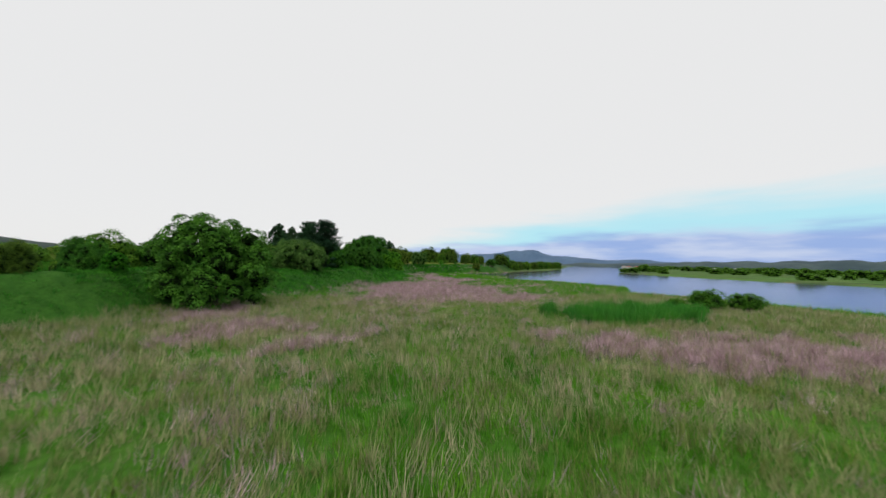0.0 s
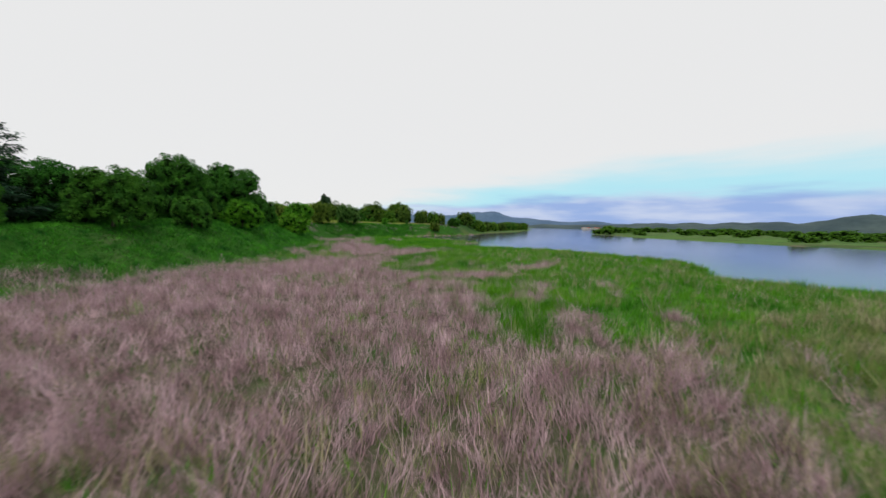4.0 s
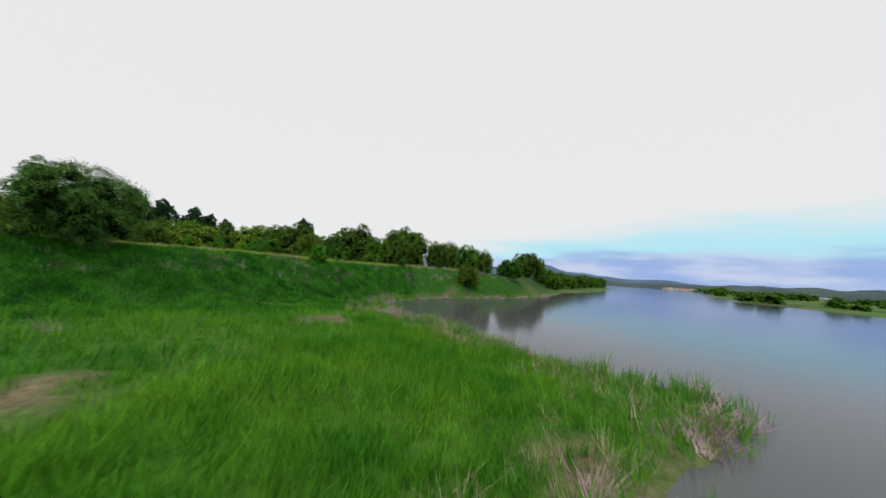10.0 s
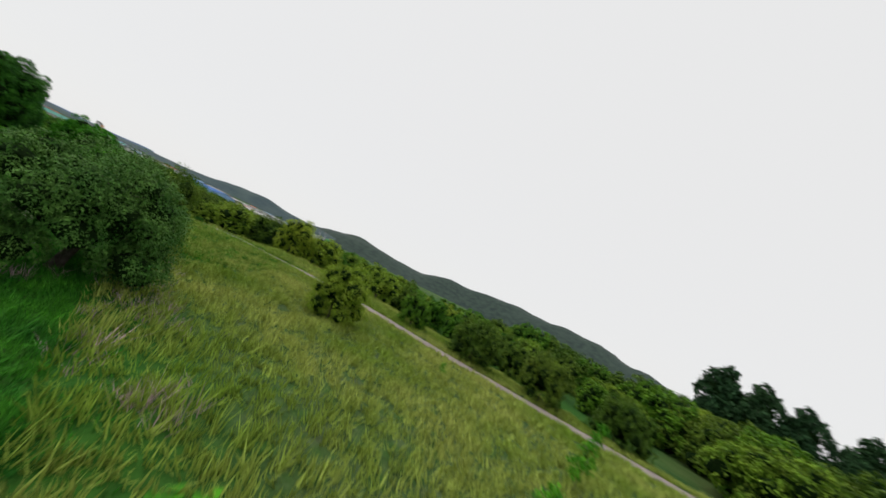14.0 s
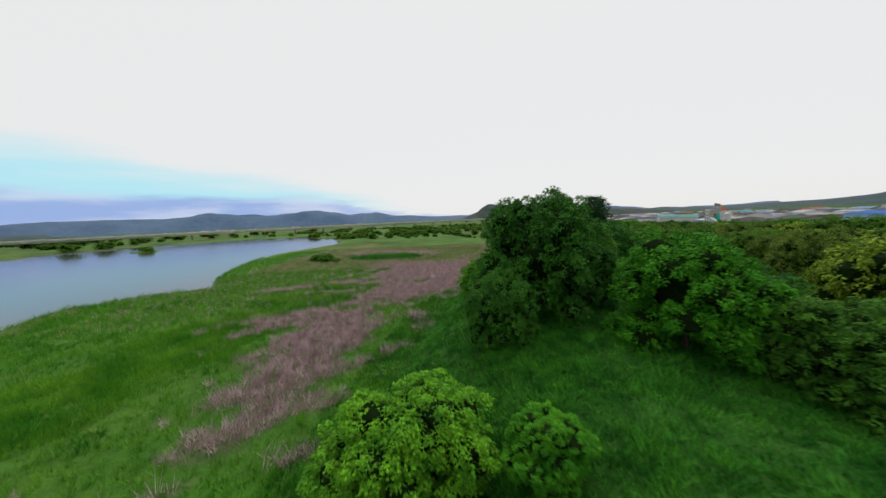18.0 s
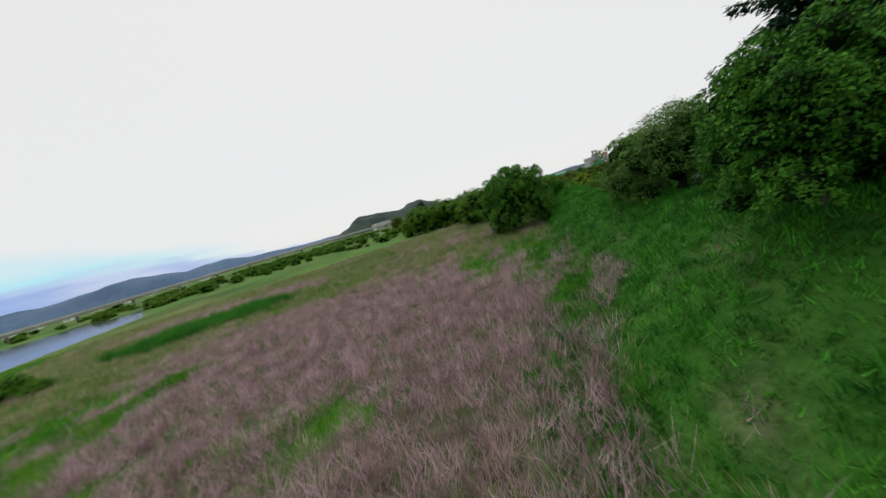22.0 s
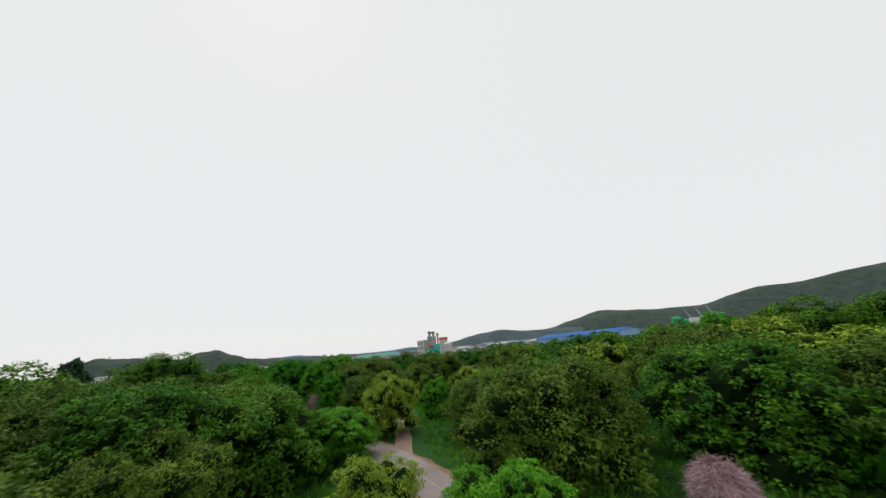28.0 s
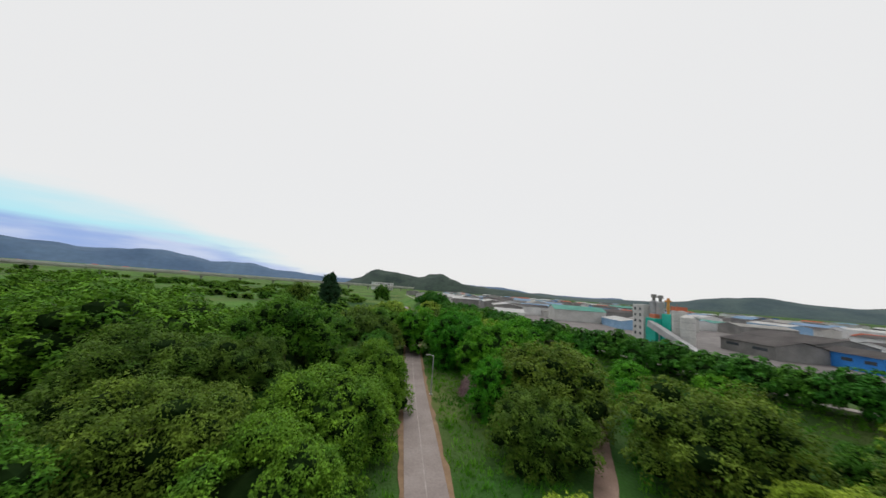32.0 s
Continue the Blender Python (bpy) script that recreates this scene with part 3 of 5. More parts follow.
water_me = mesh_data("water", [(-120, -900, 0), (4200, -900, 0), (4200, 4200, 0), (-120, 4200, 0)], [(0, 1, 2, 3)], wm)
tagged(new("water", water_me), "calm grey river water", "river", kind="structure")


# ---- paths ----
def resample(line, step):
    out = [np.array(line[0], float)]
    for a, b in zip(line[:-1], line[1:]):
        a, b = np.array(a, float), np.array(b, float)
        k = max(1, int(np.linalg.norm(b - a) / step))
        out += [a + (b - a) * (i + 1) / k for i in range(k)]
    pts = np.array(out)
    for _ in range(6):
        pts[1:-1] = (pts[:-2] + 2 * pts[1:-1] + pts[2:]) / 4
    return pts


def ribbon(name, line, left, right, lift, mat, label, category, ragged=0.0, thick=0.12):
    p = resample(line, 1.2)
    d = np.gradient(p, axis=0)
    d /= np.linalg.norm(d, axis=1)[:, None]
    nrm = np.stack([-d[:, 1], d[:, 0]], -1)
    r = ragged * wave(p[:, 0], p[:, 1], 3.0, 2)
    r2 = ragged * wave(p[:, 0], p[:, 1], 3.7, 4)
    a, b = p + nrm * (left + r)[:, None], p + nrm * (right + r2)[:, None]
    zc = np.maximum(height(a[:, 0], a[:, 1]), height(b[:, 0], b[:, 1])) + lift
    V = np.concatenate([np.c_[a, zc], np.c_[b, zc], np.c_[a, zc - thick], np.c_[b, zc - thick]])
    n = len(p)
    i = np.arange(n - 1)
    F = np.concatenate([np.stack([i, i + n, i + n + 1, i + 1], -1), np.stack([i + 1, i + 1 + 2 * n, i + 2 * n, i], -1), np.stack([i + n, i + 3 * n, i + 3 * n + 1, i + n + 1], -1)])
    ob = new(name, mesh_data(name, V, F, mat, smooth=False))
    return tagged(ob, label, category, kind="structure")


ribbon("path_verge", PATH_LINE, 1.8, -1.8, 0.05, M["edge_soil"], "bare reddish soil verge beside the path", "verge", ragged=0.15)
ribbon("bike_path", PATH_LINE, 1.4, -1.4, 0.09, M["asphalt"], "pale worn asphalt riverside bike path", "path")
ribbon("centre_line", [p for p in PATH_LINE], 0.04, -0.04, 0.097, M["line_paint"], "worn pale centre line on the bike path", "line", thick=0.006)
ribbon("dirt_track", TRACK_LINE, 0.75, -0.75, 0.06, M["dirt"], "reddish dirt side track", "track", ragged=0.08)
ribbon("levee_road", ROAD_LINE, 0.9, -0.9, 0.06, M["gravel"], "pale concrete road on the levee", "road")


# ---- trees ----
def leaf_cloud(lobes, leaves, size, seed, puffs=16, rag=0.08, droop=0.25, narrow=0.42):
    """Small leaf blades over the twig ends that swell out of the lobes of a crown."""
    r = np.random.default_rng(seed)
    L = np.array(lobes, float)
    m = np.arange(puffs)
    up = 1 - 1.55 * (m + 0.5) / puffs
    ring_d = np.stack([np.sqrt(1 - up ** 2) * np.cos(m * 2.39996), np.sqrt(1 - up ** 2) * np.sin(m * 2.39996), up], -1)
    n = puffs * len(L)
    k = np.repeat(np.arange(len(L)), puffs)
    turn = r.uniform(0, 6.283, len(L))[k]
    d = np.tile(ring_d, (len(L), 1))
    d = np.stack([d[:, 0] * np.cos(turn) - d[:, 1] * np.sin(turn), d[:, 0] * np.sin(turn) + d[:, 1] * np.cos(turn), d[:, 2]], -1) + r.normal(size=(n, 3)) * 0.16
    d /= np.linalg.norm(d, axis=1)[:, None]
    c = L[k, :3] + d * L[k, 3:] * (0.76 + 0.30 * r.random((n, 1)))
    deep = np.zeros(n, bool)
    for i, lobe in enumerate(L):
        deep |= (np.linalg.norm((c - lobe[:3]) / lobe[3:], axis=1) < 0.72) & (k != i)
    c, d, k = c[~deep], d[~deep], k[~deep]
    pr = L[k, 3] * r.uniform(0.26, 0.44, len(k))
    j = r.choice(len(c), leaves, p=pr ** 2 / (pr ** 2).sum())
    u = r.normal(size=(leaves, 3)) + d[j] * 0.7 + np.array([0, 0, 0.6])
    u /= np.linalg.norm(u, axis=1)[:, None]
    q = c[j] + u * (pr[j] * (0.62 + 0.42 * r.random(leaves) + rag * r.random(leaves) ** 3 * 1.6))[:, None]
    q[:, 2] -= droop * 0.35 * pr[j] * r.random(leaves)
    nrm = u * 0.6 + np.array([0, 0, 0.55]) + r.normal(size=q.shape) * 0.45
    nrm /= np.linalg.norm(nrm, axis=1)[:, None]
    t = r.normal(size=q.shape) * 0.8 + u * 0.5
    t[:, 2] -= droop * 2
    t -= nrm * (t * nrm).sum(1)[:, None]
    t /= np.linalg.norm(t, axis=1)[:, None] + 1e-9
    w = np.cross(nrm, t)
    z = size * (0.6 + 0.8 * r.random((leaves, 1)))
    V = np.stack([q - w * z * narrow, q + w * z * narrow, q + t * z], 1).reshape(-1, 3)
    return V, np.arange(leaves * 3).reshape(-1, 3)


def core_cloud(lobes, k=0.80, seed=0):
    """Rough closed masses inside the crown, coloured near black for the shade between leaves."""
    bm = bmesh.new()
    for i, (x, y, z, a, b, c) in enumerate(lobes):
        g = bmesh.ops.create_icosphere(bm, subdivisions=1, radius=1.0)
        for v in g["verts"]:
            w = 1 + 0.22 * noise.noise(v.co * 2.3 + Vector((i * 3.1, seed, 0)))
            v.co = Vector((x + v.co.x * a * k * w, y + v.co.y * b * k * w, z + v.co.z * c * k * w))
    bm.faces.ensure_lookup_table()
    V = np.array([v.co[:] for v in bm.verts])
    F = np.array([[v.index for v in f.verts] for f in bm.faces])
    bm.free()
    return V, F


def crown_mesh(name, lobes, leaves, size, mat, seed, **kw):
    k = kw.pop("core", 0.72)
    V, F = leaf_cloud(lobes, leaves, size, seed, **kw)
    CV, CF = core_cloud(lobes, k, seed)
    # second material paints the core dark as inner shade
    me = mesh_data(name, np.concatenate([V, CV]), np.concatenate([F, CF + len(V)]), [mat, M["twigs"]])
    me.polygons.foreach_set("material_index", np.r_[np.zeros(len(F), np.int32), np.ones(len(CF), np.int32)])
    return me


def trunk_mesh(name, h, r0, limbs, seed, lean=0.06, stems=1, spread=0.25):
    r = random.Random(seed)
    bm = bmesh.new()
    for s in range(stems):
        x, y = (r.uniform(-0.3, 0.3), r.uniform(-0.3, 0.3)) if stems > 1 else (0, 0)
        p, ang = Vector((x, y, -0.3)), r.uniform(0, 6.28)
        tilt = lean if stems == 1 else spread
        n = 5
        nodes = [p]
        for i in range(n):
            q = p + Vector((math.cos(ang) * tilt * h / n + r.uniform(-0.1, 0.1), math.sin(ang) * tilt * h / n + r.uniform(-0.1, 0.1), h / n))
            tube(bm, p, q, r0 * (1 - i / (n + 1)), r0 * (1 - (i + 1) / (n + 1)), 8, False)
            p = q
            nodes.append(p)
        for i in range(limbs):
            b = nodes[r.randint(2, n)]
            a, ln = r.uniform(0, 6.28), h * r.uniform(0.25, 0.45)
            mid = b + Vector((math.cos(a) * ln * 0.5, math.sin(a) * ln * 0.5, ln * 0.35))
            tube(bm, b, mid, r0 * 0.38, r0 * 0.22, 6, False)
            tube(bm, mid, mid + Vector((math.cos(a + 0.4) * ln * 0.5, math.sin(a + 0.4) * ln * 0.5, ln * 0.3)), r0 * 0.22, r0 * 0.06, 5, False)
    me = bpy.data.meshes.new(name)
    bm.to_mesh(me)
    bm.free()
    me.materials.append(M["bark"])
    return me


def lobe_set(seed, n, w, h, base, r0, flat=0.8, top=0.0):
    """Overlapping masses that make up a crown of width w between base and h."""
    r = random.Random(seed)
    out = [(0, 0, (base + h) / 2, w * 0.34, w * 0.34, (h - base) * 0.42)]
    for i in range(n):
        a = i * 2.399 + r.uniform(-0.3, 0.3)
        t = (i + 0.5) / n
        z = base + (h - base) * (0.08 + 0.76 * t)
        reach = w * 0.5 * math.sqrt(max(0.05, 1 - ((t - 0.35 + top) / 0.85) ** 2)) - r0 * 0.6
        k = r.uniform(0.75, 1.2)
        out.append((math.cos(a) * reach * r.uniform(0.6, 1), math.sin(a) * reach * r.uniform(0.6, 1), z, r0 * k, r0 * k, r0 * k * flat))
    return out


PROTO = {}


def prototype(key, name, label, category, trunk, crown):
    ob = thing(name, pose(0, 0, -400), label, category)
    part_mesh("trunk", trunk, ob)
    part_mesh("crown", crown, ob)
    PROTO[key] = ob
    return ob


for s in range(2):
    lobes = lobe_set(14 + s, 34, 9.0, 8.2, 0.0, 1.1, 0.8)
    prototype(f"hero{s}", "broadleaf_tree", "dense dark-green broadleaf tree on the bank", "tree", trunk_mesh("trunk", 5, 0.22, 6, 4 + s), crown_mesh("crown", lobes, 46000, 0.145, M["leaf_dark"], 4 + s, droop=0.15))
    lobes = lobe_set(24 + s, 30, 9.0, 8.0, -0.2, 1.15, 0.85)
    prototype(f"herobright{s}", "leafy_tree", "round bright-green leafy tree", "tree", trunk_mesh("trunk", 5, 0.18, 6, 34 + s), crown_mesh("crown", lobes, 46000, 0.145, M["leaf_bright"], 44 + s, droop=0.1))
lobes = lobe_set(57, 32, 10.5, 8.0, -0.2, 1.25, 0.8)
prototype("herowillow", "willow_tree", "large loose olive-green willow on the bank", "tree", trunk_mesh("trunk", 5.5, 0.2, 5, 67, stems=3), crown_mesh("crown", lobes, 50000, 0.16, M["leaf_willow"], 67, droop=0.4, narrow=0.3, rag=0.3))
prototype("herogrove", "grove_tree", "mid-green broadleaf tree in the thicket", "tree", trunk_mesh("trunk", 5.5, 0.2, 5, 69), crown_mesh("crown", lobe_set(59, 32, 10.5, 8.0, -0.2, 1.2, 0.84), 50000, 0.14, M["leaf_grove"], 69, rag=0.2))
prototype("herogrey", "willow_tree", "spreading grey-green willow with lacy edges on the bank", "tree", trunk_mesh("trunk", 5.5, 0.2, 5, 68, stems=3), crown_mesh("crown", lobe_set(58, 30, 10.5, 8.0, -0.2, 1.2, 0.85), 62000, 0.14, M["leaf_grey"], 68, droop=0.3, narrow=0.34, rag=0.28, core=0.7))
# every kind is about 8 m high and is scaled where it stands
for s in range(2):
    lobes = lobe_set(10 + s, 24, 9.4, 8.2, 0.0, 1.35, 0.8)
    prototype(f"dark{s}", "broadleaf_tree", "dense dark-green broadleaf tree on the bank", "tree", trunk_mesh("trunk", 5, 0.22, 5, s), crown_mesh("crown", lobes, 20000, 0.21, M["leaf_dark"], s, droop=0.15))
    lobes = lobe_set(20 + s, 22, 9.0, 8.0, -0.2, 1.35, 0.85)
    prototype(f"bright{s}", "leafy_tree", "round bright-green leafy tree", "tree", trunk_mesh("trunk", 5, 0.18, 5, 30 + s), crown_mesh("crown", lobes, 22000, 0.20, M["leaf_bright"], 40 + s, droop=0.1))
for s in range(3):
    lobes = lobe_set(50 + s, 26, 11, 8.0, -0.2, 1.4, 0.8)
    prototype(f"willow{s}", "willow_tree", "spreading olive-green willow tree", "tree", trunk_mesh("trunk", 5.5, 0.2, 4, 60 + s, stems=3), crown_mesh("crown", lobes, 26000, 0.19, M["leaf_willow"], 60 + s, droop=0.4, narrow=0.36, rag=0.25))
    lobes = lobe_set(80 + s, 26, 10.5, 8.0, -0.2, 1.4, 0.84)
    prototype(f"grove{s}", "grove_tree", "mid-green broadleaf tree in the thicket", "tree", trunk_mesh("trunk", 5.5, 0.2, 4, 90 + s), crown_mesh("crown", lobes, 26000, 0.18, M["leaf_grove"], 90 + s))
for s in range(2):
    lobes = lobe_set(70 + s, 18, 11, 8.0, -0.2, 1.7, 0.8)
    prototype(f"farwillow{s}", "willow_tree", "spreading olive-green willow tree", "tree", trunk_mesh("trunk", 5.5, 0.2, 2, 70 + s, stems=2), crown_mesh("crown", lobes, 7000, 0.34, M["leaf_willow"], 70 + s, droop=0.3, narrow=0.4, puffs=12))
    prototype(f"fargold{s}", "willow_tree", "pale yellow-green willow in the thicket", "tree", trunk_mesh("trunk", 5.5, 0.2, 2, 70 + s, stems=2), crown_mesh("crown", lobes, 7000, 0.34, M["leaf_gold"], 170 + s, droop=0.3, narrow=0.4, puffs=12))
    lobes = lobe_set(75 + s, 18, 10.5, 8.0, -0.2, 1.7, 0.84)
    prototype(f"fargrove{s}", "grove_tree", "mid-green broadleaf tree in the thicket", "tree", trunk_mesh("trunk", 5.5, 0.2, 2, 75 + s), crown_mesh("crown", lobes, 7000, 0.34, M["leaf_grove"], 75 + s, puffs=12))
lobes = lobe_set(110, 22, 7.8, 8.0, -0.2, 1.35, 0.95)
prototype("yellow", "willow_tree", "rounded yellow-green willow beside the path", "tree", trunk_mesh("trunk", 5, 0.2, 4, 110, stems=3), crown_mesh("crown", lobes, 34000, 0.15, M["leaf_yellow"], 110, droop=0.5, narrow=0.3, rag=0.2))
lobes = [(0, 0, 2.6, 1.9, 1.9, 1.7), (0.4, 0.2, 4.2, 1.9, 1.9, 1.8), (-0.3, -0.1, 5.8, 1.6, 1.6, 1.7), (0.1, 0.1, 7.0, 1.0, 1.0, 1.2), (-0.9, 0.3, 3.6, 1.3, 1.3, 1.5), (0.9, -0.4, 5.0, 1.2, 1.2, 1.5)]
prototype("poplar", "poplar_tree", "tall compact dark poplar tree", "tree", trunk_mesh("trunk", 6, 0.2, 3, 120), crown_mesh("crown", lobes, 7000, 0.34, M["leaf_poplar"], 120, droop=-0.3, rag=0.5))
lobes = lobe_set(130, 11, 3.4, 2.4, 0.0, 0.75, 0.8)
prototype("shrub", "shrub", "low bushy green shrub on the bank", "shrub", trunk_mesh("trunk", 1.4, 0.05, 3, 130, stems=3), crown_mesh("crown", lobes, 7000, 0.12, M["leaf_grove"], 130, rag=0.5))
lobes = lobe_set(131, 10, 3.0, 2.6, 0.0, 0.75, 0.9)
prototype("shrub_bright", "shrub", "bright-green leafy shrub on the terrace edge", "shrub", trunk_mesh("trunk", 1.4, 0.05, 3, 131, stems=3), crown_mesh("crown", lobes, 7000, 0.12, M["leaf_bright"], 131, rag=0.6, core=0.6))
lobes = [(0, 0, 1.9, 2.3, 2.3, 1.3), (1.5, 0.3, 1.8, 1.4, 1.4, 1.2), (-1.4, 0.6, 1.9, 1.4, 1.4, 1.2), (0.2, -1.5, 2.0, 1.4, 1.4, 1.2), (0.1, 1.4, 2.2, 1.4, 1.4, 1.2), (0, 0, 3.3, 1.5, 1.5, 1.0), (0.8, -0.9, 1.2, 1.4, 1.4, 0.9)]
prototype("row", "roadside_tree", "dark umbrella-shaped tree in the levee row", "tree", trunk_mesh("trunk", 2.6, 0.16, 5, 140), crown_mesh("crown", lobes, 4500, 0.27, M["leaf_dark"], 140, puffs=14, droop=0.2))
lobes = [(0, 0, 1.9, 0.35, 0.35, 0.9), (0.3, 0.1, 1.3, 0.35, 0.3, 0.3), (-0.3, 0.1, 1.6, 0.3, 0.3, 0.3), (0.1, -0.3, 2.3, 0.3, 0.3, 0.35)]
prototype("sapling", "sapling", "thin young sapling with sparse leaves", "sapling", trunk_mesh("trunk", 2.4, 0.03, 3, 150), crown_mesh("crown", lobes, 700, 0.14, M["leaf_bright"], 150, core=0.2, rag=1.2, puffs=8))
lobes = lobe_set(160, 9, 8.5, 7.0, 0.2, 1.9, 0.9)
prototype("distant", "distant_tree", "dark tree clump far across the flats", "tree", trunk_mesh("trunk", 4, 0.2, 2, 160), crown_mesh("crown", lobes, 700, 0.8, M["leaf_grove"], 160, puffs=8))


def conifer(key):
    r = np.random.default_rng(5)
    V, H = [], 14.0
    tv = bmesh.new()
    tube(tv, (0, 0, -0.4), (0, 0, H), 0.28, 0.04, 10)
    for i in range(150):
        z = 1.4 + (H - 1.7) * (i / 150) + r.uniform(-0.25, 0.25)
        a = i * 2.4 + r.uniform(-0.3, 0.3)
        ln = (1 - (z - 1) / H) ** 0.75 * 5.2 * r.uniform(0.4, 1.2) + 0.8
        d = np.array([math.cos(a), math.sin(a), 0])
        tip = np.array([0, 0, z]) + d * ln + np.array([0, 0, r.uniform(0.02, 0.30) * ln])
        tube(tv, (0, 0, z), tip, 0.05, 0.012, 5, False)
        k = int(90 * ln)
        t = r.uniform(0.15, 1.0, k)
        side = np.array([-d[1], d[0], 0])
        base = np.array([0, 0, z]) + t[:, None] * (tip - np.array([0, 0, z]))
        sw = r.uniform(-1, 1, k)[:, None] * (0.95 * (1.15 - t[:, None]))
        c = base + side * sw + np.array([0, 0, -0.12]) * np.abs(sw) + r.normal(size=(k, 3)) * (0.10, 0.10, 0.20)
        ax = d * 0.6 + side * np.sign(sw) * 0.7 + np.array([0, 0, -0.3]) + r.normal(size=(k, 3)) * 0.2
        ax /= np.linalg.norm(ax, axis=1)[:, None]
        bx = np.cross(ax, np.array([0, 0, 1.0]) + r.normal(size=(k, 3)) * 0.3)
        V.append(np.stack([c, c + ax * 0.16 + bx * 0.08, c + ax * 0.40, c + ax * 0.16 - bx * 0.08], 1).reshape(-1, 3))
    V = np.concatenate(V)
    ob = thing("conifer_tree", pose(0, 0, -400), "tall dark conifer with sweeping tiered branches", "tree")
    part("trunk", tv, M["bark"], ob)
    part_mesh("crown", mesh_data("crown", V, np.arange(len(V)).reshape(-1, 4), M["leaf_conifer"]), ob)
    PROTO[key] = ob


conifer("conifer")

TREE_AT = []


def plant(key, x, y, h, wide=1.0, turn=None, z=None, group="", ref=8.0):
    """Stand a tree of a kind at x, y, scaled to the height h."""
    s = h / {"shrub": 2.4, "shrub_bright": 2.6, "row": 4.4, "sapling": 2.8, "conifer": 14.0, "distant": 7.0}.get(key, 8.2)
    turn = (x * 37.7 + y * 91.3) % 360 if turn is None else turn
    m = pose(x, y, hz(x, y) if z is None else z, 0, 0, turn) @ Matrix.Diagonal((s * wide, s * wide, s, 1))
    ob = copy_thing(PROTO[key], m)
    if key == "shrub" and h > 2.3:
        tagged(ob, "low leafy green shrub among the reeds")
    if group:
        tagged(ob, group=group)
    TREE_AT.append((x, y, 4.0 * s * wide))
    return ob


def plant_top(key, x, y, top, wide=1.0, **kw):
    return plant(key, x, y, top - hz(x, y), wide, **kw)


# trees on the bank, from the first seen to the cove
plant_top("conifer", -68.5, 110.6, 19.2, 1.15)
plant_top("conifer", -73.5, 114, 19.0, 0.8, turn=70)
for x, y, top, w, k in (
        (-25.3, 194, 13.7, 1.0, 'herogrey'), (-35.5, 187.5, 14.0, 0.72, 'herowillow'), (-42.4, 178.0, 13.0, 1.2, 'herobright0'), (-70, 168, 7.0, 1.0, 'hero0'), (-48, 162.5, 8.6, 1.2, 'herobright0'), (-42.5, 161, 9.3, 1.2, 'herobright1'), (-73, 160, 8.5, 1.1, 'hero1'),
        (-67, 157, 11.0, 1.05, 'hero0'), (-78, 152, 8.5, 1.1, 'dark1'), (-62, 151.5, 14.8, 1.05, 'herobright1'), (-48.5, 150, 12.0, 0.85, 'hero1'), (-70, 148, 11, 1.1, 'hero0'), (-53, 144, 18.5, 0.9, 'hero0'), (-60, 141, 13, 0.9, 'hero1'),):
    plant_top(k, x, y, top, w)
for x, y, top, w, k in (
        (-60, 137, 16.0, 0.9, 'hero1'), (-49.3, 133, 10.6, 1.15, 'herobright0'), (-57.5, 130.5, 17.0, 0.85, 'hero1'), (-70, 123, 14.5, 1.0, 'hero0'), (-53, 121, 10.0, 1.0, 'hero0'), (-56, 136, 11.5, 0.9, 'hero1'), (-60, 119, 12.5, 1.0, 'hero0'), (-57.5, 112.5, 12.5, 0.95, 'hero0'),
        (-86, 108, 9, 1.0, 'bright1'), (-65, 107.5, 10.8, 0.85, 'hero1'), (-78, 107, 11, 1.0, 'hero1'), (-88, 104, 11.8, 1.0, 'grove2'), (-98, 100, 11.8, 1.1, 'grove0'), (-73.2, 99.2, 13.0, 1.15, 'herogrey'), (-90, 94, 11.6, 1.0, 'dark0'),):
    plant_top(k, x, y, top, w)
for x, y, top, w, k in (
        (-97, 91, 11.4, 1.0, 'dark1'), (-89.6, 67.2, 8.6, 1.1, 'herobright1'), (-78.3, 67.6, 14.2, 1.0, 'hero1'), (-94.4, 60.6, 9.6, 0.7, 'herowillow'), (-99.5, 50, 8.6, 1.0, 'grove0'), (-95, 44, 12.1, 1.1, 'hero0'), (-93, 32, 13, 1.2, 'grove2'), (-103, 6, 13, 1.4, 'grove0'),
        (-112, -10, 10, 1.4, 'grove2'), (-102.5, 85, 12.0, 0.9, 'grove1'), (-101.5, 80.5, 11.0, 0.7, 'hero1'), (-95, -5, 13.0, 1.2, 'grove1'), (-86, -12, 13.0, 1.2, 'grove0'),
        (-164.4, 61.8, 10.2, 1.0, 'grove0'), (-165, 68, 10.9, 1.1, 'bright1'), (-165, 76, 11.5, 1.1, 'grove1'), (-164, 86, 12, 1.1, 'grove2'), (-162, 94, 11.8, 1.1, 'grove0'),):
    plant_top(k, x, y, top, w)
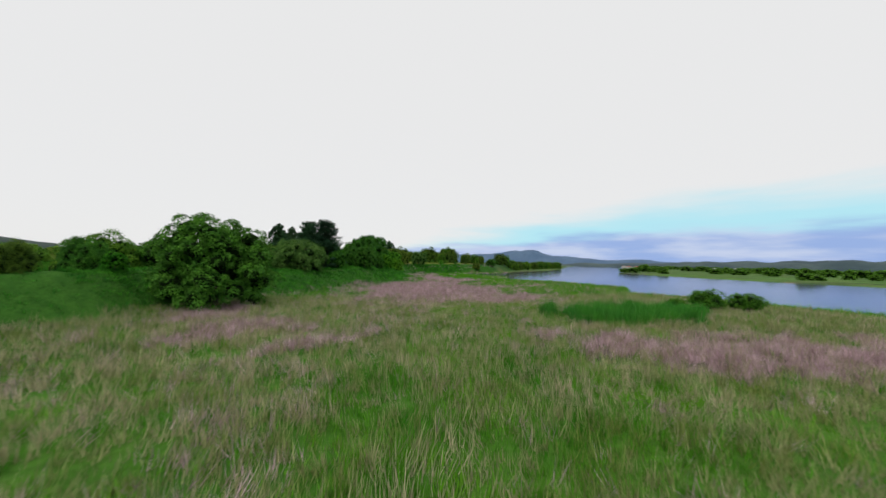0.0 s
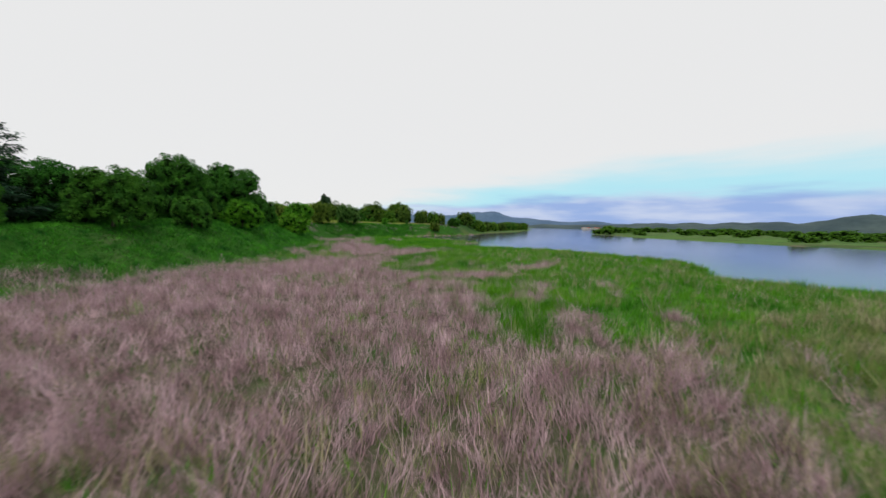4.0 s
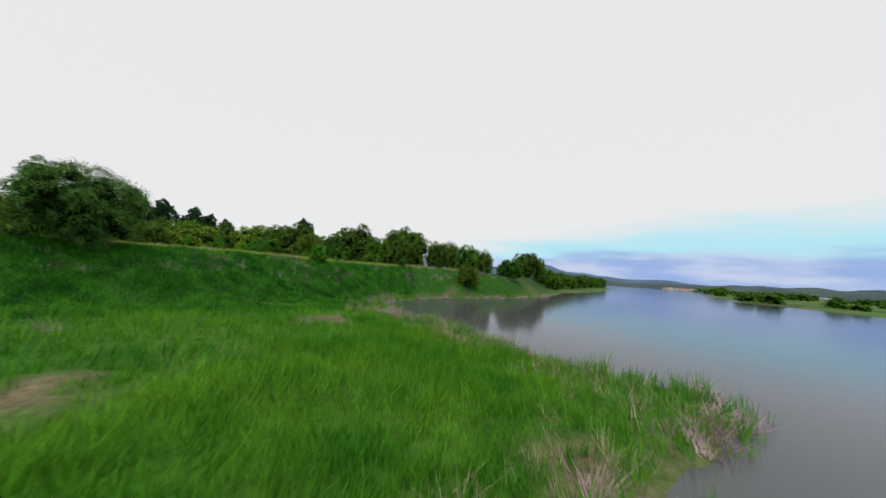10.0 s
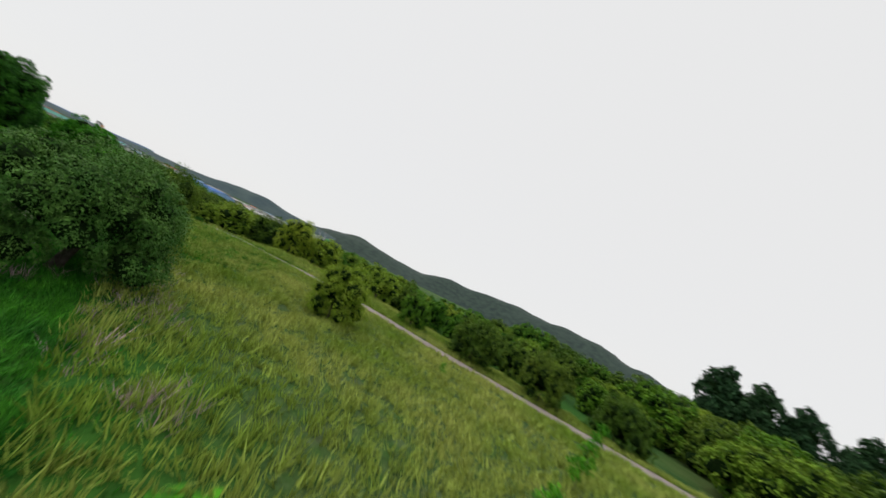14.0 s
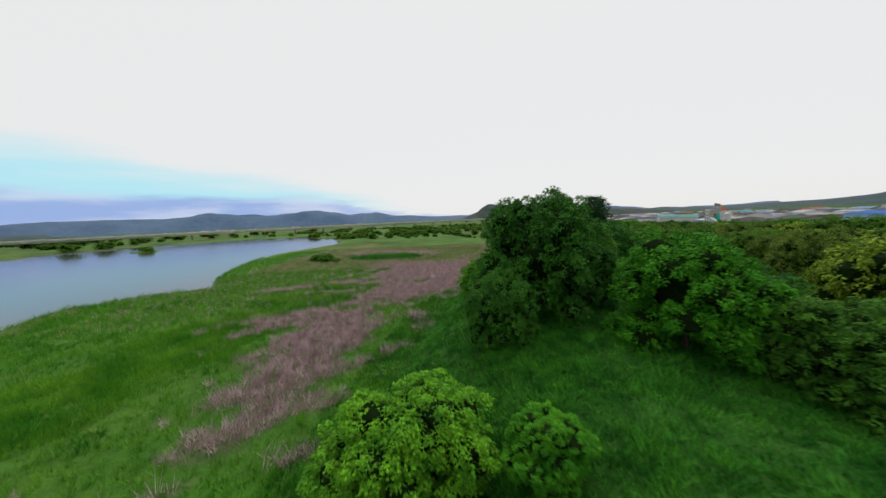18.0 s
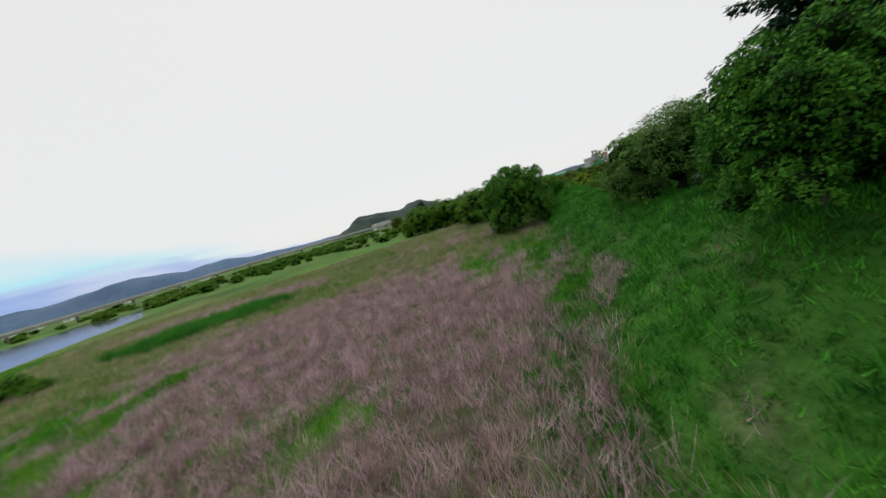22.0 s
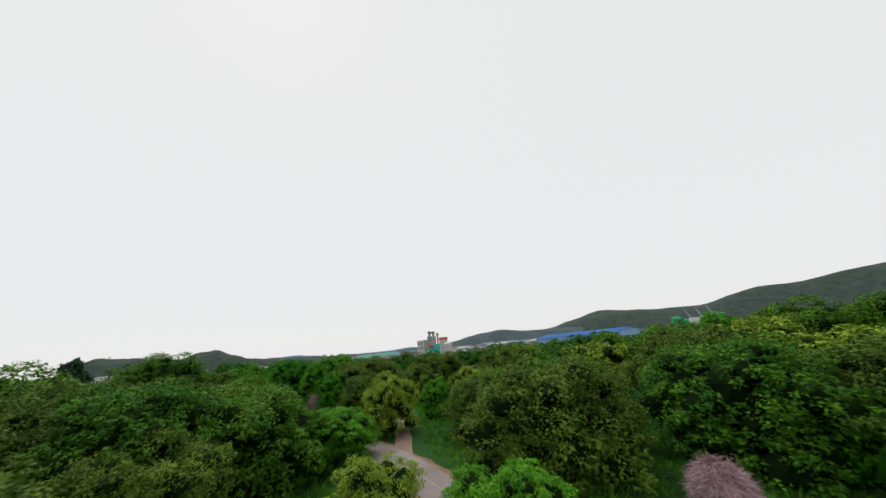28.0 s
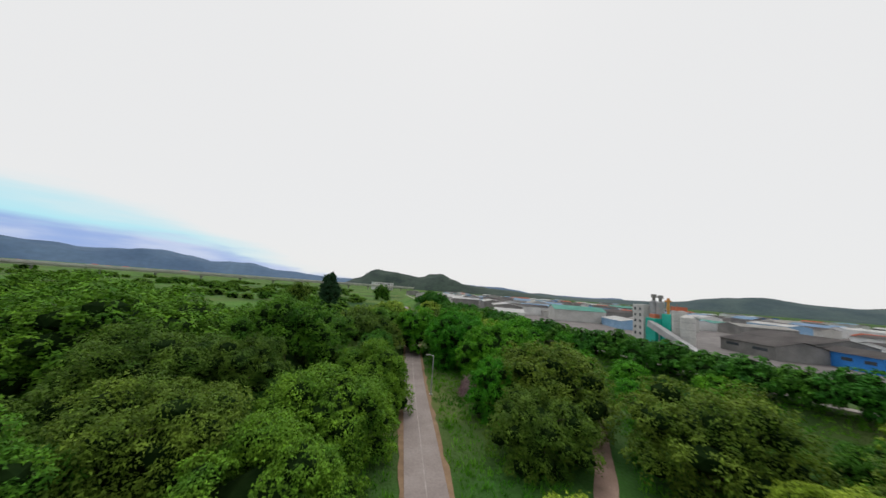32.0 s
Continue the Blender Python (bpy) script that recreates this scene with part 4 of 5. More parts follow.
# cove trees and shrubs
for x, y, top, w, k in ((9, 231, 8.4, 0.7, "hero1"), (26.5, 233.5, 8.0, 1.0, "herowillow"), (20, 243, 14, 0.7, "willow2"), (30, 247, 14.5, 0.75, "grove0"), (45, 247, 11.5, 1.1, "hero0"), (12, 247, 14.5, 0.7, "willow1"), (4, 250, 14, 0.7, "grove1"), (0, 262, 16, 0.9, "grove2"),
                        (-8, 264, 16, 0.9, "dark1"), (50, 262, 10.5, 1.1, "willow0"), (62, 276, 10, 1.2, "grove0"), (37, 253, 14, 0.8, "willow1"), (25, 252, 15.5, 0.8, "willow0"), (-18, 266, 15, 0.9, "willow2"), (-58.5, 225, 13.5, 0.95, "willow1"), (-53, 235, 13, 0.9, "willow2"), (-50, 246, 12.5, 0.9, "willow0"), (-66, 214, 12.0, 0.9, "grove1"), (-43.4, 204.6, 12.8, 1.0, "yellow")):
    plant_top(k, x, y, top, w)
for x, y, h, w, k in ((-6.8, 213.1, 2.8, 0.9, "shrub_bright"), (-21.6, 229.2, 3.0, 0.6, "shrub"), (-30, 246, 2.4, 1.0, "shrub_bright"), (2, 235, 2.6, 1.0, "shrub")):
    plant(k, x, y, h, w)
for x, y, h, w in ((-160, 14, 1.8, 1.5), (-166, 8, 2.2, 1.6), (-158, 24, 1.6, 1.6), (-170, 18, 2.0, 1.7), (-163, 0, 2.4, 1.6), (-168, -8, 2.2, 1.5), (-155, 20, 1.6, 1.4)):
    plant("shrub_bright", x, y, h * 1.5, w)
for i in range(16):
    plant("sapling", -40 + (i * 13.7) % 46, 218 + (i * 7.3) % 36, 1.6 + (i % 4) * 0.5)
plant("sapling", -13.2, 210.6, 2.9, 2.0)
for x, y, h in ((-3.0, 220.4, 1.5), (-1.5, 217.5, 1.2), (-4.5, 219.2, 1.2)):
    plant("sapling", x, y, h, 1.8)
for x, y, h in ((-136, 352, 32), (-126, 358, 30), (-117, 366, 28), (-107, 378, 27), (-101, 384, 25), (-31, 318, 20), (-92, 386, 23)):
    plant("poplar", x, y, h * 1.12, 0.8, group="poplars behind the terrace")
r = random.Random(3)
for i in range(46):
    a = i / 45
    x, y = -175 + 190 * a + r.uniform(-6, 6), 262 + 28 * math.sin(a * 3) + r.uniform(-8, 10)
    k = r.uniform(11, 15)
    if float(seg_dist(np.array([x]), np.array([y]), PATH_LINE)[0][0]) > 5:
        plant(("farwillow0", "fargold1", "fargrove0", "farwillow0", "fargold0", "farwillow1")[i % 6], x, y, k, 1.0)
for i in range(16):
    x = 70 + i * 13
    plant(("farwillow1", "fargrove0", "fargrove1")[i % 3], x + r.uniform(-3, 3), 285 + (x - 80) * 0.95 + r.uniform(2, 9), r.uniform(8, 11), 1.0)

# trees along the path and in the clearing
for x, y, h, w, k in (
        (-112, 92, 5.0, 1.1, 'grove1'), (-109, 85.3, 5.4, 1.35, 'herobright0'), (-136, 73, 6.4, 1.2, 'willow2'), (-112, 72, 3.8, 1.5, 'willow0'), (-131, 70, 3.0, 0.9, 'bright1'), (-108.6, 70.4, 5.8, 1.0, 'herogrove'), (-102.2, 66.4, 4.4, 1.4, 'herowillow'),
        (-141, 64, 6.2, 1.2, 'grove1'), (-117.5, 57, 4.0, 1.25, 'herobright1'), (-103.5, 56.5, 3.6, 1.1, 'grove1'), (-133.5, 56, 5.6, 1.15, 'herowillow'), (-107, 53, 4.2, 1.1, 'yellow'), (-142, 53, 6.2, 1.3, 'grove2'), (-116, 51.5, 4.2, 1.2, 'yellow'),):
    plant(k, x, y, h, w)
for x, y, h, w, k in (
        (-103, 49, 5.2, 1.2, 'willow1'), (-133.5, 47.5, 5.6, 1.3, 'herowillow'), (-140, 44, 5.6, 1.2, 'herogrove'), (-110, 42, 5.6, 1.15, 'herowillow'), (-122.3, 38.6, 4.6, 1.6, 'herobright0'), (-147, 37, 5.4, 1.2, 'yellow'), (-139.5, 36.5, 4.6, 1.0, 'bright0'),
        (-120.6, 30, 6.8, 1.0, 'herogrove'), (-130.9, 36.8, 6.3, 1.0, 'yellow'), (-123, 20.5, 7.0, 1.2, 'herogrove'), (-115.5, 26, 6.5, 1.2, 'herowillow'), (-110.5, 16, 7.5, 1.3, 'herowillow'), (-139.5, 15, 6.2, 0.9, 'bright1'), (-149, 12, 6.5, 1.0, 'bright0'), (-126.6, 12.5, 7.2, 0.95, 'herogrove'), (-118, 8, 7.0, 1.2, 'grove0'), (-144, 7, 9.2, 1.1, 'herobright1'),):
    plant(k, x, y, h, w)
for x, y, h, w, k in (
        (-128, 2, 6.5, 0.8, 'hero0'), (-152, -2, 9, 1.1, 'bright1'), (-143, -5, 9.5, 1.1, 'herobright0'), (-138.5, -16, 9, 1.0, 'bright0'), (-148, -18, 9, 1.1, 'bright1'), (-118, -92, 16, 0.85, 'poplar'), (-104, -116, 12, 0.7, 'willow1'),
        (-154, -210, 13, 0.8, 'grove0'),):
    plant(k, x, y, h, w)
# thicket on both sides of the path
r = random.Random(11)
count = 0
for i in range(2600):
    x, y = r.uniform(-172, -84), r.uniform(-75, 130)
    pd = float(seg_dist(np.array([x]), np.array([y]), PATH_LINE)[0][0])
    td = float(seg_dist(np.array([x]), np.array([y]), TRACK_LINE)[0][0])
    rd = float(seg_dist(np.array([x]), np.array([y]), ROAD_LINE)[0][0])
    f = float(land(np.array([x]), np.array([y]))[1][0])
    west = x < float(np.interp(y, [p[1] for p in PATH_LINE[::-1]], [p[0] for p in PATH_LINE[::-1]]))
    if pd < 5.5 or td < 4.5 or rd < 16 or f < (3 if y < 45 else 15) or (y > 40 and not west) or (west and y < 4 and td < 30 and x < -158):
        continue
    if (west and y > 56 and pd < 15) or (-180 < x < -150 and -12 < y < 33) or (-115 < x < -96 and 57 < y < 80):
        continue
    if any((x - a) ** 2 + (y - b) ** 2 < (0.74 * (c + 3.4)) ** 2 for a, b, c in TREE_AT):
        continue
    near = (pd < 16 and y > -12) or (pd < 30 and y > 25) or (y > 0 and x > -122)
    key = ("willow0", "willow1", "willow2", "grove0", "willow1", "grove2")[count % 6] if near else ("farwillow0", "fargold0", "fargrove0", "farwillow1", "fargold1")[count % 5]
    tall = r.uniform(4.6, 8.4)
    plant(key, x, y, max(3.0, min(tall, 9.8 - hz(x, y))), r.uniform(1.05, 1.3))
    count += 1
    if count > 190:
        break
r = random.Random(17)
count = 0
for i in range(900):
    x, y = r.uniform(-165, -84), r.uniform(118, 330)
    px = float(np.interp(y, [p[1] for p in PATH_LINE[::-1]], [p[0] for p in PATH_LINE[::-1]]))
    if x > px - 6 or (px - 16 < x and 186 < y < 225) or any((x - a) ** 2 + (y - b) ** 2 < (0.62 * (c + 3.6)) ** 2 for a, b, c in TREE_AT):
        continue
    if float(seg_dist(np.array([x]), np.array([y]), ROAD_LINE)[0][0]) < 14:
        continue
    plant(("farwillow0", "fargold1", "fargrove0", "fargold0")[count % 4] if x < px - 18 else ("yellow", "willow0", "fargold1")[count % 3], x, y, r.uniform(7.5, 11), r.uniform(0.8, 1.0))
    count += 1
    if count > 85:
        break
# row along the levee road
for i, p in enumerate(resample(ROAD_LINE, 4.4)):
    if -150 < p[1] < 260:
        plant("row", p[0] + 3.8 + r.uniform(-0.5, 0.5), p[1], r.uniform(4.2, 5.6), r.uniform(1.05, 1.35), group="row of trees along the levee road")
# scattered trees over the flats towards the bridge and across the river
r = random.Random(21)
count = 0
for i in range(2400):
    x, y = r.uniform(-130, 150), r.uniform(-360, -10)
    s, f = land(np.array([x]), np.array([y]))
    if wave(np.array([x]), np.array([y]), 90, 3)[0] < -0.35 or s[0] < 4 or (x < 100 and f[0] > 30 and x < -110) or (x > 40 and x < 215):
        continue
    if y > -60 and x > -60:
        continue
    plant("distant", x, y, r.uniform(1.6, 5.0), r.uniform(1.0, 1.8))
    count += 1
    if count > 185:
        break
for i in range(95):
    x, y = r.uniform(-470, -205), r.uniform(80, 340)
    if wave(np.array([x]), np.array([y]), 70, 1)[0] > -0.3 and math.hypot(x + 392, y - 76) > 45 and math.hypot(x + 300, y - 112) > 32:
        plant("distant", x, y, r.uniform(5, 9), r.uniform(1.0, 1.5))
for x, y, h, w in ((1, 58, 3.4, 1.1), (6, 55, 2.8, 1.2), (-3.5, 60, 1.7, 1.2), (188, -62, 4, 1.5), (180, -56, 3, 1.6)):
    plant("shrub", x, y, h, w, z=max(hz(x, y), 0.1))


def joined_woods(name, label, x, y, h, w, seed):
    """Copies of the far clump joined into one mesh, where nobody could count them."""
    rr = np.random.default_rng(seed)
    src = next(o for o in PROTO["distant"].children if o.name.startswith("crown")).data
    n = len(src.vertices)
    co = np.zeros(n * 3, np.float32)
    src.vertices.foreach_get("co", co)
    co = co.reshape(-1, 3)
    F = np.array([p.vertices[:] for p in src.polygons], np.int32)
    mi = np.array([p.material_index for p in src.polygons], np.int32)
    a = rr.uniform(0, 6.28, len(x))
    c, sn = np.cos(a) * w, np.sin(a) * w
    V = np.stack([co[None, :, 0] * c[:, None] - co[None, :, 1] * sn[:, None] + x[:, None], co[None, :, 0] * sn[:, None] + co[None, :, 1] * c[:, None] + y[:, None], co[None, :, 2] * h[:, None] + height(x, y)[:, None]], -1).reshape(-1, 3)
    FF = (F[None] + (np.arange(len(x)) * n)[:, None, None]).reshape(-1, 3)
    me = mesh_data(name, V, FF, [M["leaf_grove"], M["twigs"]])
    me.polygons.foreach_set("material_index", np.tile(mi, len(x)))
    tagged(new(name, me), label, "woods", kind="stuff")


def far_woods():
    """Woods too far off to count, on the other bank and over the flats towards the bridge."""
    rr = np.random.default_rng(77)
    x, y = rr.uniform(190, 1000, 5200), rr.uniform(-420, 900, 5200)
    s, _ = land(x, y)
    keep = (s > 6) & inside_far(x, y) & (wave(x, y, 120, 2) + 0.5 * wave(x, y, 40, 4) > 0.15)
    x, y = x[keep][:420], y[keep][:420]
    h = rr.uniform(0.45, 1.05, len(x)) * (1 + (x > 420) * 0.5)
    joined_woods("far_woods", "dark woods on the far river bank", x, y, h, h * rr.uniform(1.1, 2.2, len(x)), 78)
    x, y = rr.uniform(-140, 200, 6000), rr.uniform(-430, -25, 6000)
    s, f = land(x, y)
    keep = (s > 4) & ~((y > -70) & (x > -60)) & (wave(x, y, 60, 3) + 0.6 * wave(x, y, 22, 5) > 0.55) & ((f < 25) | (x > -105))
    x, y = x[keep][:330], y[keep][:330]
    h = rr.uniform(0.2, 0.62, len(x))
    joined_woods("flat_bushes", "dense green bushes over the flats towards the bridge", x, y, h, h * rr.uniform(1.2, 2.4, len(x)), 79)


def inside_far(x, y):
    return x > np.interp(y, [p[1] for p in FAR_SHORE[::-1]], [p[0] for p in FAR_SHORE[::-1]])


far_woods()


# ---- islets ----
def islet(x, y, a, b):
    bm = bmesh.new()
    bmesh.ops.create_icosphere(bm, subdivisions=4, radius=1.0)
    for v in bm.verts:
        w = 1 + 0.3 * noise.noise(v.co * 1.7 + Vector((x, y, 0)))
        v.co = Vector((v.co.x * a * w, v.co.y * b * w, v.co.z * 0.9))
    ob = part("islet", bm, M["grass_green"])
    ob.location = (x, y, -0.2)
    tagged(ob, "low grassy islet in the river", "islet", kind="structure")


islet(185, -58, 14, 6)
islet(228, 180, 9, 34)


# ---- grasses ----
def blades(name, x, y, z, h, w, bend, mat, label, category, seed, lean=0.25, tuft=1):
    """One leaning, tapering blade a point; the blades of a tuft lean together."""
    r = np.random.default_rng(seed)
    n = len(x)
    a = r.uniform(0, 6.283, n)
    dx, dy = np.cos(a), np.sin(a)
    lx, ly = ((0.8 * np.repeat(r.normal(size=n // tuft), tuft) + 0.65 * r.normal(size=n)) * lean * h for _ in range(2))
    p = np.stack([x, y, z - 0.05], -1)
    s = np.stack([dx, dy, np.zeros(n)], -1) * (w / 2)[:, None]
    tip = p + np.stack([lx, ly, h * (1 - 0.12 * bend)], -1)
    V = np.stack([p - s, p + s, tip], 1).reshape(-1, 3)
    F = np.arange(n * 3).reshape(-1, 3)
    ob = new(name, mesh_data(name, V, F, mat))
    return tagged(ob, label, category, kind="stuff")


def scatter(n, x0, x1, y0, y1, seed):
    r = np.random.default_rng(seed)
    return r.uniform(x0, x1, n), r.uniform(y0, y1, n), r


def field(name, n, area, keep, hrange, wrange, bend, mat, label, category, seed, lean=0.25, tuft=9, tr=0.16):
    x, y, r = scatter(n, *area, seed)
    s, f = land(x, y)
    k = keep(x, y, s, f, r)
    x, y = x[k], y[k]
    z = np.repeat(height(x, y), tuft)
    x, y = np.repeat(x, tuft) + r.normal(size=len(x) * tuft) * tr, np.repeat(y, tuft) + r.normal(size=len(y) * tuft) * tr
    h = r.uniform(*hrange, len(x)) * (1 + 0.25 * wave(x, y, 7, 1)) * np.repeat(r.uniform(0.65, 1.3, len(x) // tuft), tuft)
    return blades(name, x, y, z, h, r.uniform(*wrange, len(x)), bend, mat, label, category, seed + 1, lean, tuft)


FLAT = (-95, 40, 5, 235)


def off_path(x, y):
    return np.minimum(np.minimum(seg_dist(x, y, PATH_LINE)[0], seg_dist(x, y, TRACK_LINE)[0]), seg_dist(x, y, ROAD_LINE)[0]) > 2.1


field("green_reeds", 105000, FLAT, lambda x, y, s, f, r: (s > 0.2) & (f < 1) & (r.random(len(x)) > 0.92 * patch(x, y, DEAD) + 0.9 * patch(x, y, BARE)) & (r.random(len(x)) < np.where(y < 75, 0.45, 1.0)), (0.35, 0.95), (0.028, 0.06), 0.7, M["grass_green"], "tall fresh green reed grass on the flat", "reeds", 1)
field("pale_grass", 62000, (-95, 20, 5, 130), lambda x, y, s, f, r: (s > 0.5) & (f < 2) & (r.random(len(x)) < np.where(y < 78, 1.0, 0.15)) & (r.random(len(x)) > 0.6 * patch(x, y, DEAD)), (0.5, 1.15), (0.025, 0.05), 0.5, M["grass_olive"], "pale seeding meadow grass among the reeds", "grass", 5)
field("dead_reeds", 200000, (-90, 25, 5, 200), lambda x, y, s, f, r: (s > 0.5) & (f < 3) & (r.random(len(x)) < 0.97 * patch(x, y, DEAD) + np.where(y < 66, 0.22 * sstep(wave(x, y, 16, 3), 0.1, 0.9) * (x < -45), 0) + 0.02 * (y < 120)), (0.5, 1.2), (0.016, 0.04), 0.7, M["grass_dead"], "bleached pinkish dead reed stalks", "reeds", 9, lean=0.38)
field("bank_herbs", 70000, (-112, 45, 20, 262), lambda x, y, s, f, r: (s > 0.5) & (f > -3) & (f < np.where(y > 180, 13, np.where(y < 105, 16, 26))) & off_path(x, y), (0.25, 0.55), (0.03, 0.07), 0.6, M["grass_bank"], "thick dark-green herbs and grass on the bank", "grass", 13, lean=0.5)
FLIGHT = [(-59, 17), (-40, 55), (-22, 102), (-6, 150), (10, 188)]
field("green_reeds", 200000, (-62, 14, 14, 192), lambda x, y, s, f, r: (s > 0.2) & (f < 1) & (seg_dist(x, y, FLIGHT)[0] < 9 + 3 * wave(x, y, 12, 2)) & (r.random(len(x)) > 0.9 * patch(x, y, DEAD) + 0.9 * patch(x, y, BARE)) & (r.random(len(x)) < np.where(y < 75, 0.5, 1.0)), (0.3, 0.8), (0.02, 0.042), 0.7, M["grass_green"], "tall fresh green reed grass on the flat", "reeds", 2, lean=0.34)
field("bank_herbs", 60000, (-34, 12, 182, 234), lambda x, y, s, f, r: (s > 0.5) & (f > -4) & (f < 11) & (r.random(len(x)) > patch(x, y, BARE)), (0.25, 0.6), (0.03, 0.07), 0.6, M["grass_bank"], "thick dark-green herbs and grass on the bank", "grass", 15, lean=0.55)
field("bank_herbs", 85000, (-92, -28, 62, 172), lambda x, y, s, f, r: (s > 0.5) & (f > -3) & (f < 17), (0.2, 0.5), (0.03, 0.07), 0.6, M["grass_bank"], "thick dark-green herbs and grass on the bank", "grass", 14, lean=0.55)
field("bank_herbs", 42000, (-84, -34, 126, 192), lambda x, y, s, f, r: (f > 10) & (f < 42) & off_path(x, y), (0.2, 0.5), (0.03, 0.07), 0.6, M["grass_bank"], "thick dark-green herbs and grass on the bank", "grass", 16, lean=0.55)
field("clearing_grass", 46000, (-182, -84, -12, 130), lambda x, y, s, f, r: (s > 0.5) & (f > 14) & off_path(x, y), (0.2, 0.5), (0.06, 0.12), 0.6, M["grass_green"], "fresh green grass in the clearing beside the path", "grass", 18, lean=0.4)
field("crest_stalks", 20000, (-45, 60, 172, 250), lambda x, y, s, f, r: (s > 0.5) & (f > 5) & (f < 15) & (wave(x, y, 10, 2) + 0.6 * wave(x, y, 4, 5) > 0.1), (0.35, 0.8), (0.025, 0.05), 0.6, M["grass_dead"], "dry stalks along the edge of the terrace", "grass", 29, lean=0.5)
field("terrace_grass", 66000, (-100, 30, 166, 262), lambda x, y, s, f, r: (s > 0.5) & (f > 11) & (f < 75) & off_path(x, y), (0.3, 0.8), (0.06, 0.12), 0.6, M["grass_field"], "yellowish meadow grass on the terrace", "grass", 17, lean=0.35)
field("shore_reeds", 22000, (-5, 60, 20, 245), lambda x, y, s, f, r: (s > -0.8) & (s < 2.2) & (f < 8), (0.6, 1.3), (0.03, 0.07), 0.4, M["grass_green"], "reeds along the water's edge", "reeds", 21)


field("shore_straw", 15000, (-5, 42, 85, 205), lambda x, y, s, f, r: (s > 0.4) & (s < 5.5 + 2 * wave(x, y, 12, 4)) & (f < 2) & (wave(x, y, 8, 2) + 0.5 * wave(x, y, 3, 6) > -0.2), (0.5, 1.1), (0.02, 0.04), 0.5, M["grass_olive"], "tan seeding grass behind the water's edge", "grass", 24, lean=0.45)
field("shore_stalks", 30000, (-2, 62, 150, 250), lambda x, y, s, f, r: (s > -0.5) & (s < np.where((y > 180) & (y < 216), 3.2, 1.3)) & (wave(x, y, 9, 3) > -0.3), (0.4, 0.9), (0.025, 0.05), 0.6, M["grass_dead"], "dry brown stalks along the water's edge", "reeds", 23, lean=0.5)
field("tall_reeds", 8000, (-36, -6, 44, 70), lambda x, y, s, f, r: np.hypot((x + 21) / 12, (y - 53) / 5.5) + 0.25 * wave(x, y, 5, 1) < 1, (1.3, 2.2), (0.04, 0.08), 0.5, M["reed_deep"], "dense clump of tall deep-green reeds", "reeds", 25)
field("wildflowers", 24000, (-126, -104, 62, 104), lambda x, y, s, f, r: (np.abs(seg_dist(x, y, PATH_LINE)[0] - 3.4) < 1.2) & (wave(x, y, 8, 3) > -0.1), (0.25, 0.5), (0.05, 0.10), 0.3, M["flower"], "bluish wildflowers along the path", "flowers", 27, lean=0.4)


# ---- hills and distance ----
def hill(name, mat, label, line, width, base=0.0, rough=0.4, seed=0):
    """A wooded ridge over a plan line of x, y, height."""
    pts = []
    for (ax, ay, ah), (bx, by, bh) in zip(line[:-1], line[1:]):
        k = max(2, int(math.hypot(bx - ax, by - ay) / (width * 0.10)))
        for i in range(k):
            t = i / k
            pts.append((ax + (bx - ax) * t, ay + (by - ay) * t, ah + (bh - ah) * t * t * (3 - 2 * t)))
    pts.append(line[-1])
    P = np.array(pts)
    d = np.gradient(P[:, :2], axis=0)
    d /= np.linalg.norm(d, axis=1)[:, None]
    nr = np.stack([-d[:, 1], d[:, 0]], -1)
    rows = np.linspace(-1, 1, 25)
    V = []
    for i, p in enumerate(P):
        for s in rows:
            q = p[:2] + nr[i] * s * width
            hh = max(0.0, 1 - s * s) ** 1.3 * p[2]
            n1 = noise.fractal(Vector((q[0], q[1], seed * 50)) / (width * 0.6), 1.0, 2.0, 5)
            V.append((q[0], q[1], base + hh * (1 + rough * n1) - (4 if abs(s) == 1 else 0)))
    n, k = len(P), len(rows)
    i = np.arange(n * k).reshape(n, k)
    F = np.stack([i[:-1, :-1], i[:-1, 1:], i[1:, 1:], i[1:, :-1]], -1).reshape(-1, 4)
    ob = new(name, mesh_data(name, V, F, mat, smooth=True))
    return tagged(ob, label, "hill", kind="structure")


def ring(az, dist):
    """Azimuth to the left of +y, in degrees, from the middle of the place."""
    return -50 - math.sin(radians(az)) * dist, 110 + math.cos(radians(az)) * dist


def ridge(name, mat, label, dist, width, prof, **kw):
    hill(name, mat, label, [(*ring(a, dist), h) for a, h in prof], width, **kw)


ridge("hill_north", M["hill_far_haze"], "distant mountains beyond the river, haze painted in blue", 3600, 420, [(20, 60), (5, 70), (-12, 90), (-22, 100), (-27, 120), (-30, 150), (-32.5, 168), (-35, 118), (-38, 98), (-41, 78), (-45, 60), (-48.5, 78), (-52, 52), (-60, 48), (-72, 40)], seed=1, rough=0.2)
ridge("hill_east", M["hill_mid_haze"], "low wooded hills across the river", 1500, 150, [(-38, 8), (-43, 16), (-50, 19), (-56, 26), (-63, 32), (-68, 40), (-73, 38), (-76, 50), (-79, 58), (-86, 40), (-95, 24), (-110, 18), (-125, 20)], seed=2, rough=0.25)
ridge("hill_south", M["hill_far_haze"], "distant range beyond the bridge, haze painted in blue", 3000, 380, [(-110, 60), (-122, 78), (-128, 104), (-134, 95), (-142, 120), (-150, 112), (-156, 122), (-160, 118), (-163, 92), (-167, 100), (-172, 62), (-178, 40), (175, 36), (165, 40), (158, 60), (151, 58), (144, 22), (137, 24), (132, 34)], seed=3, rough=0.2)
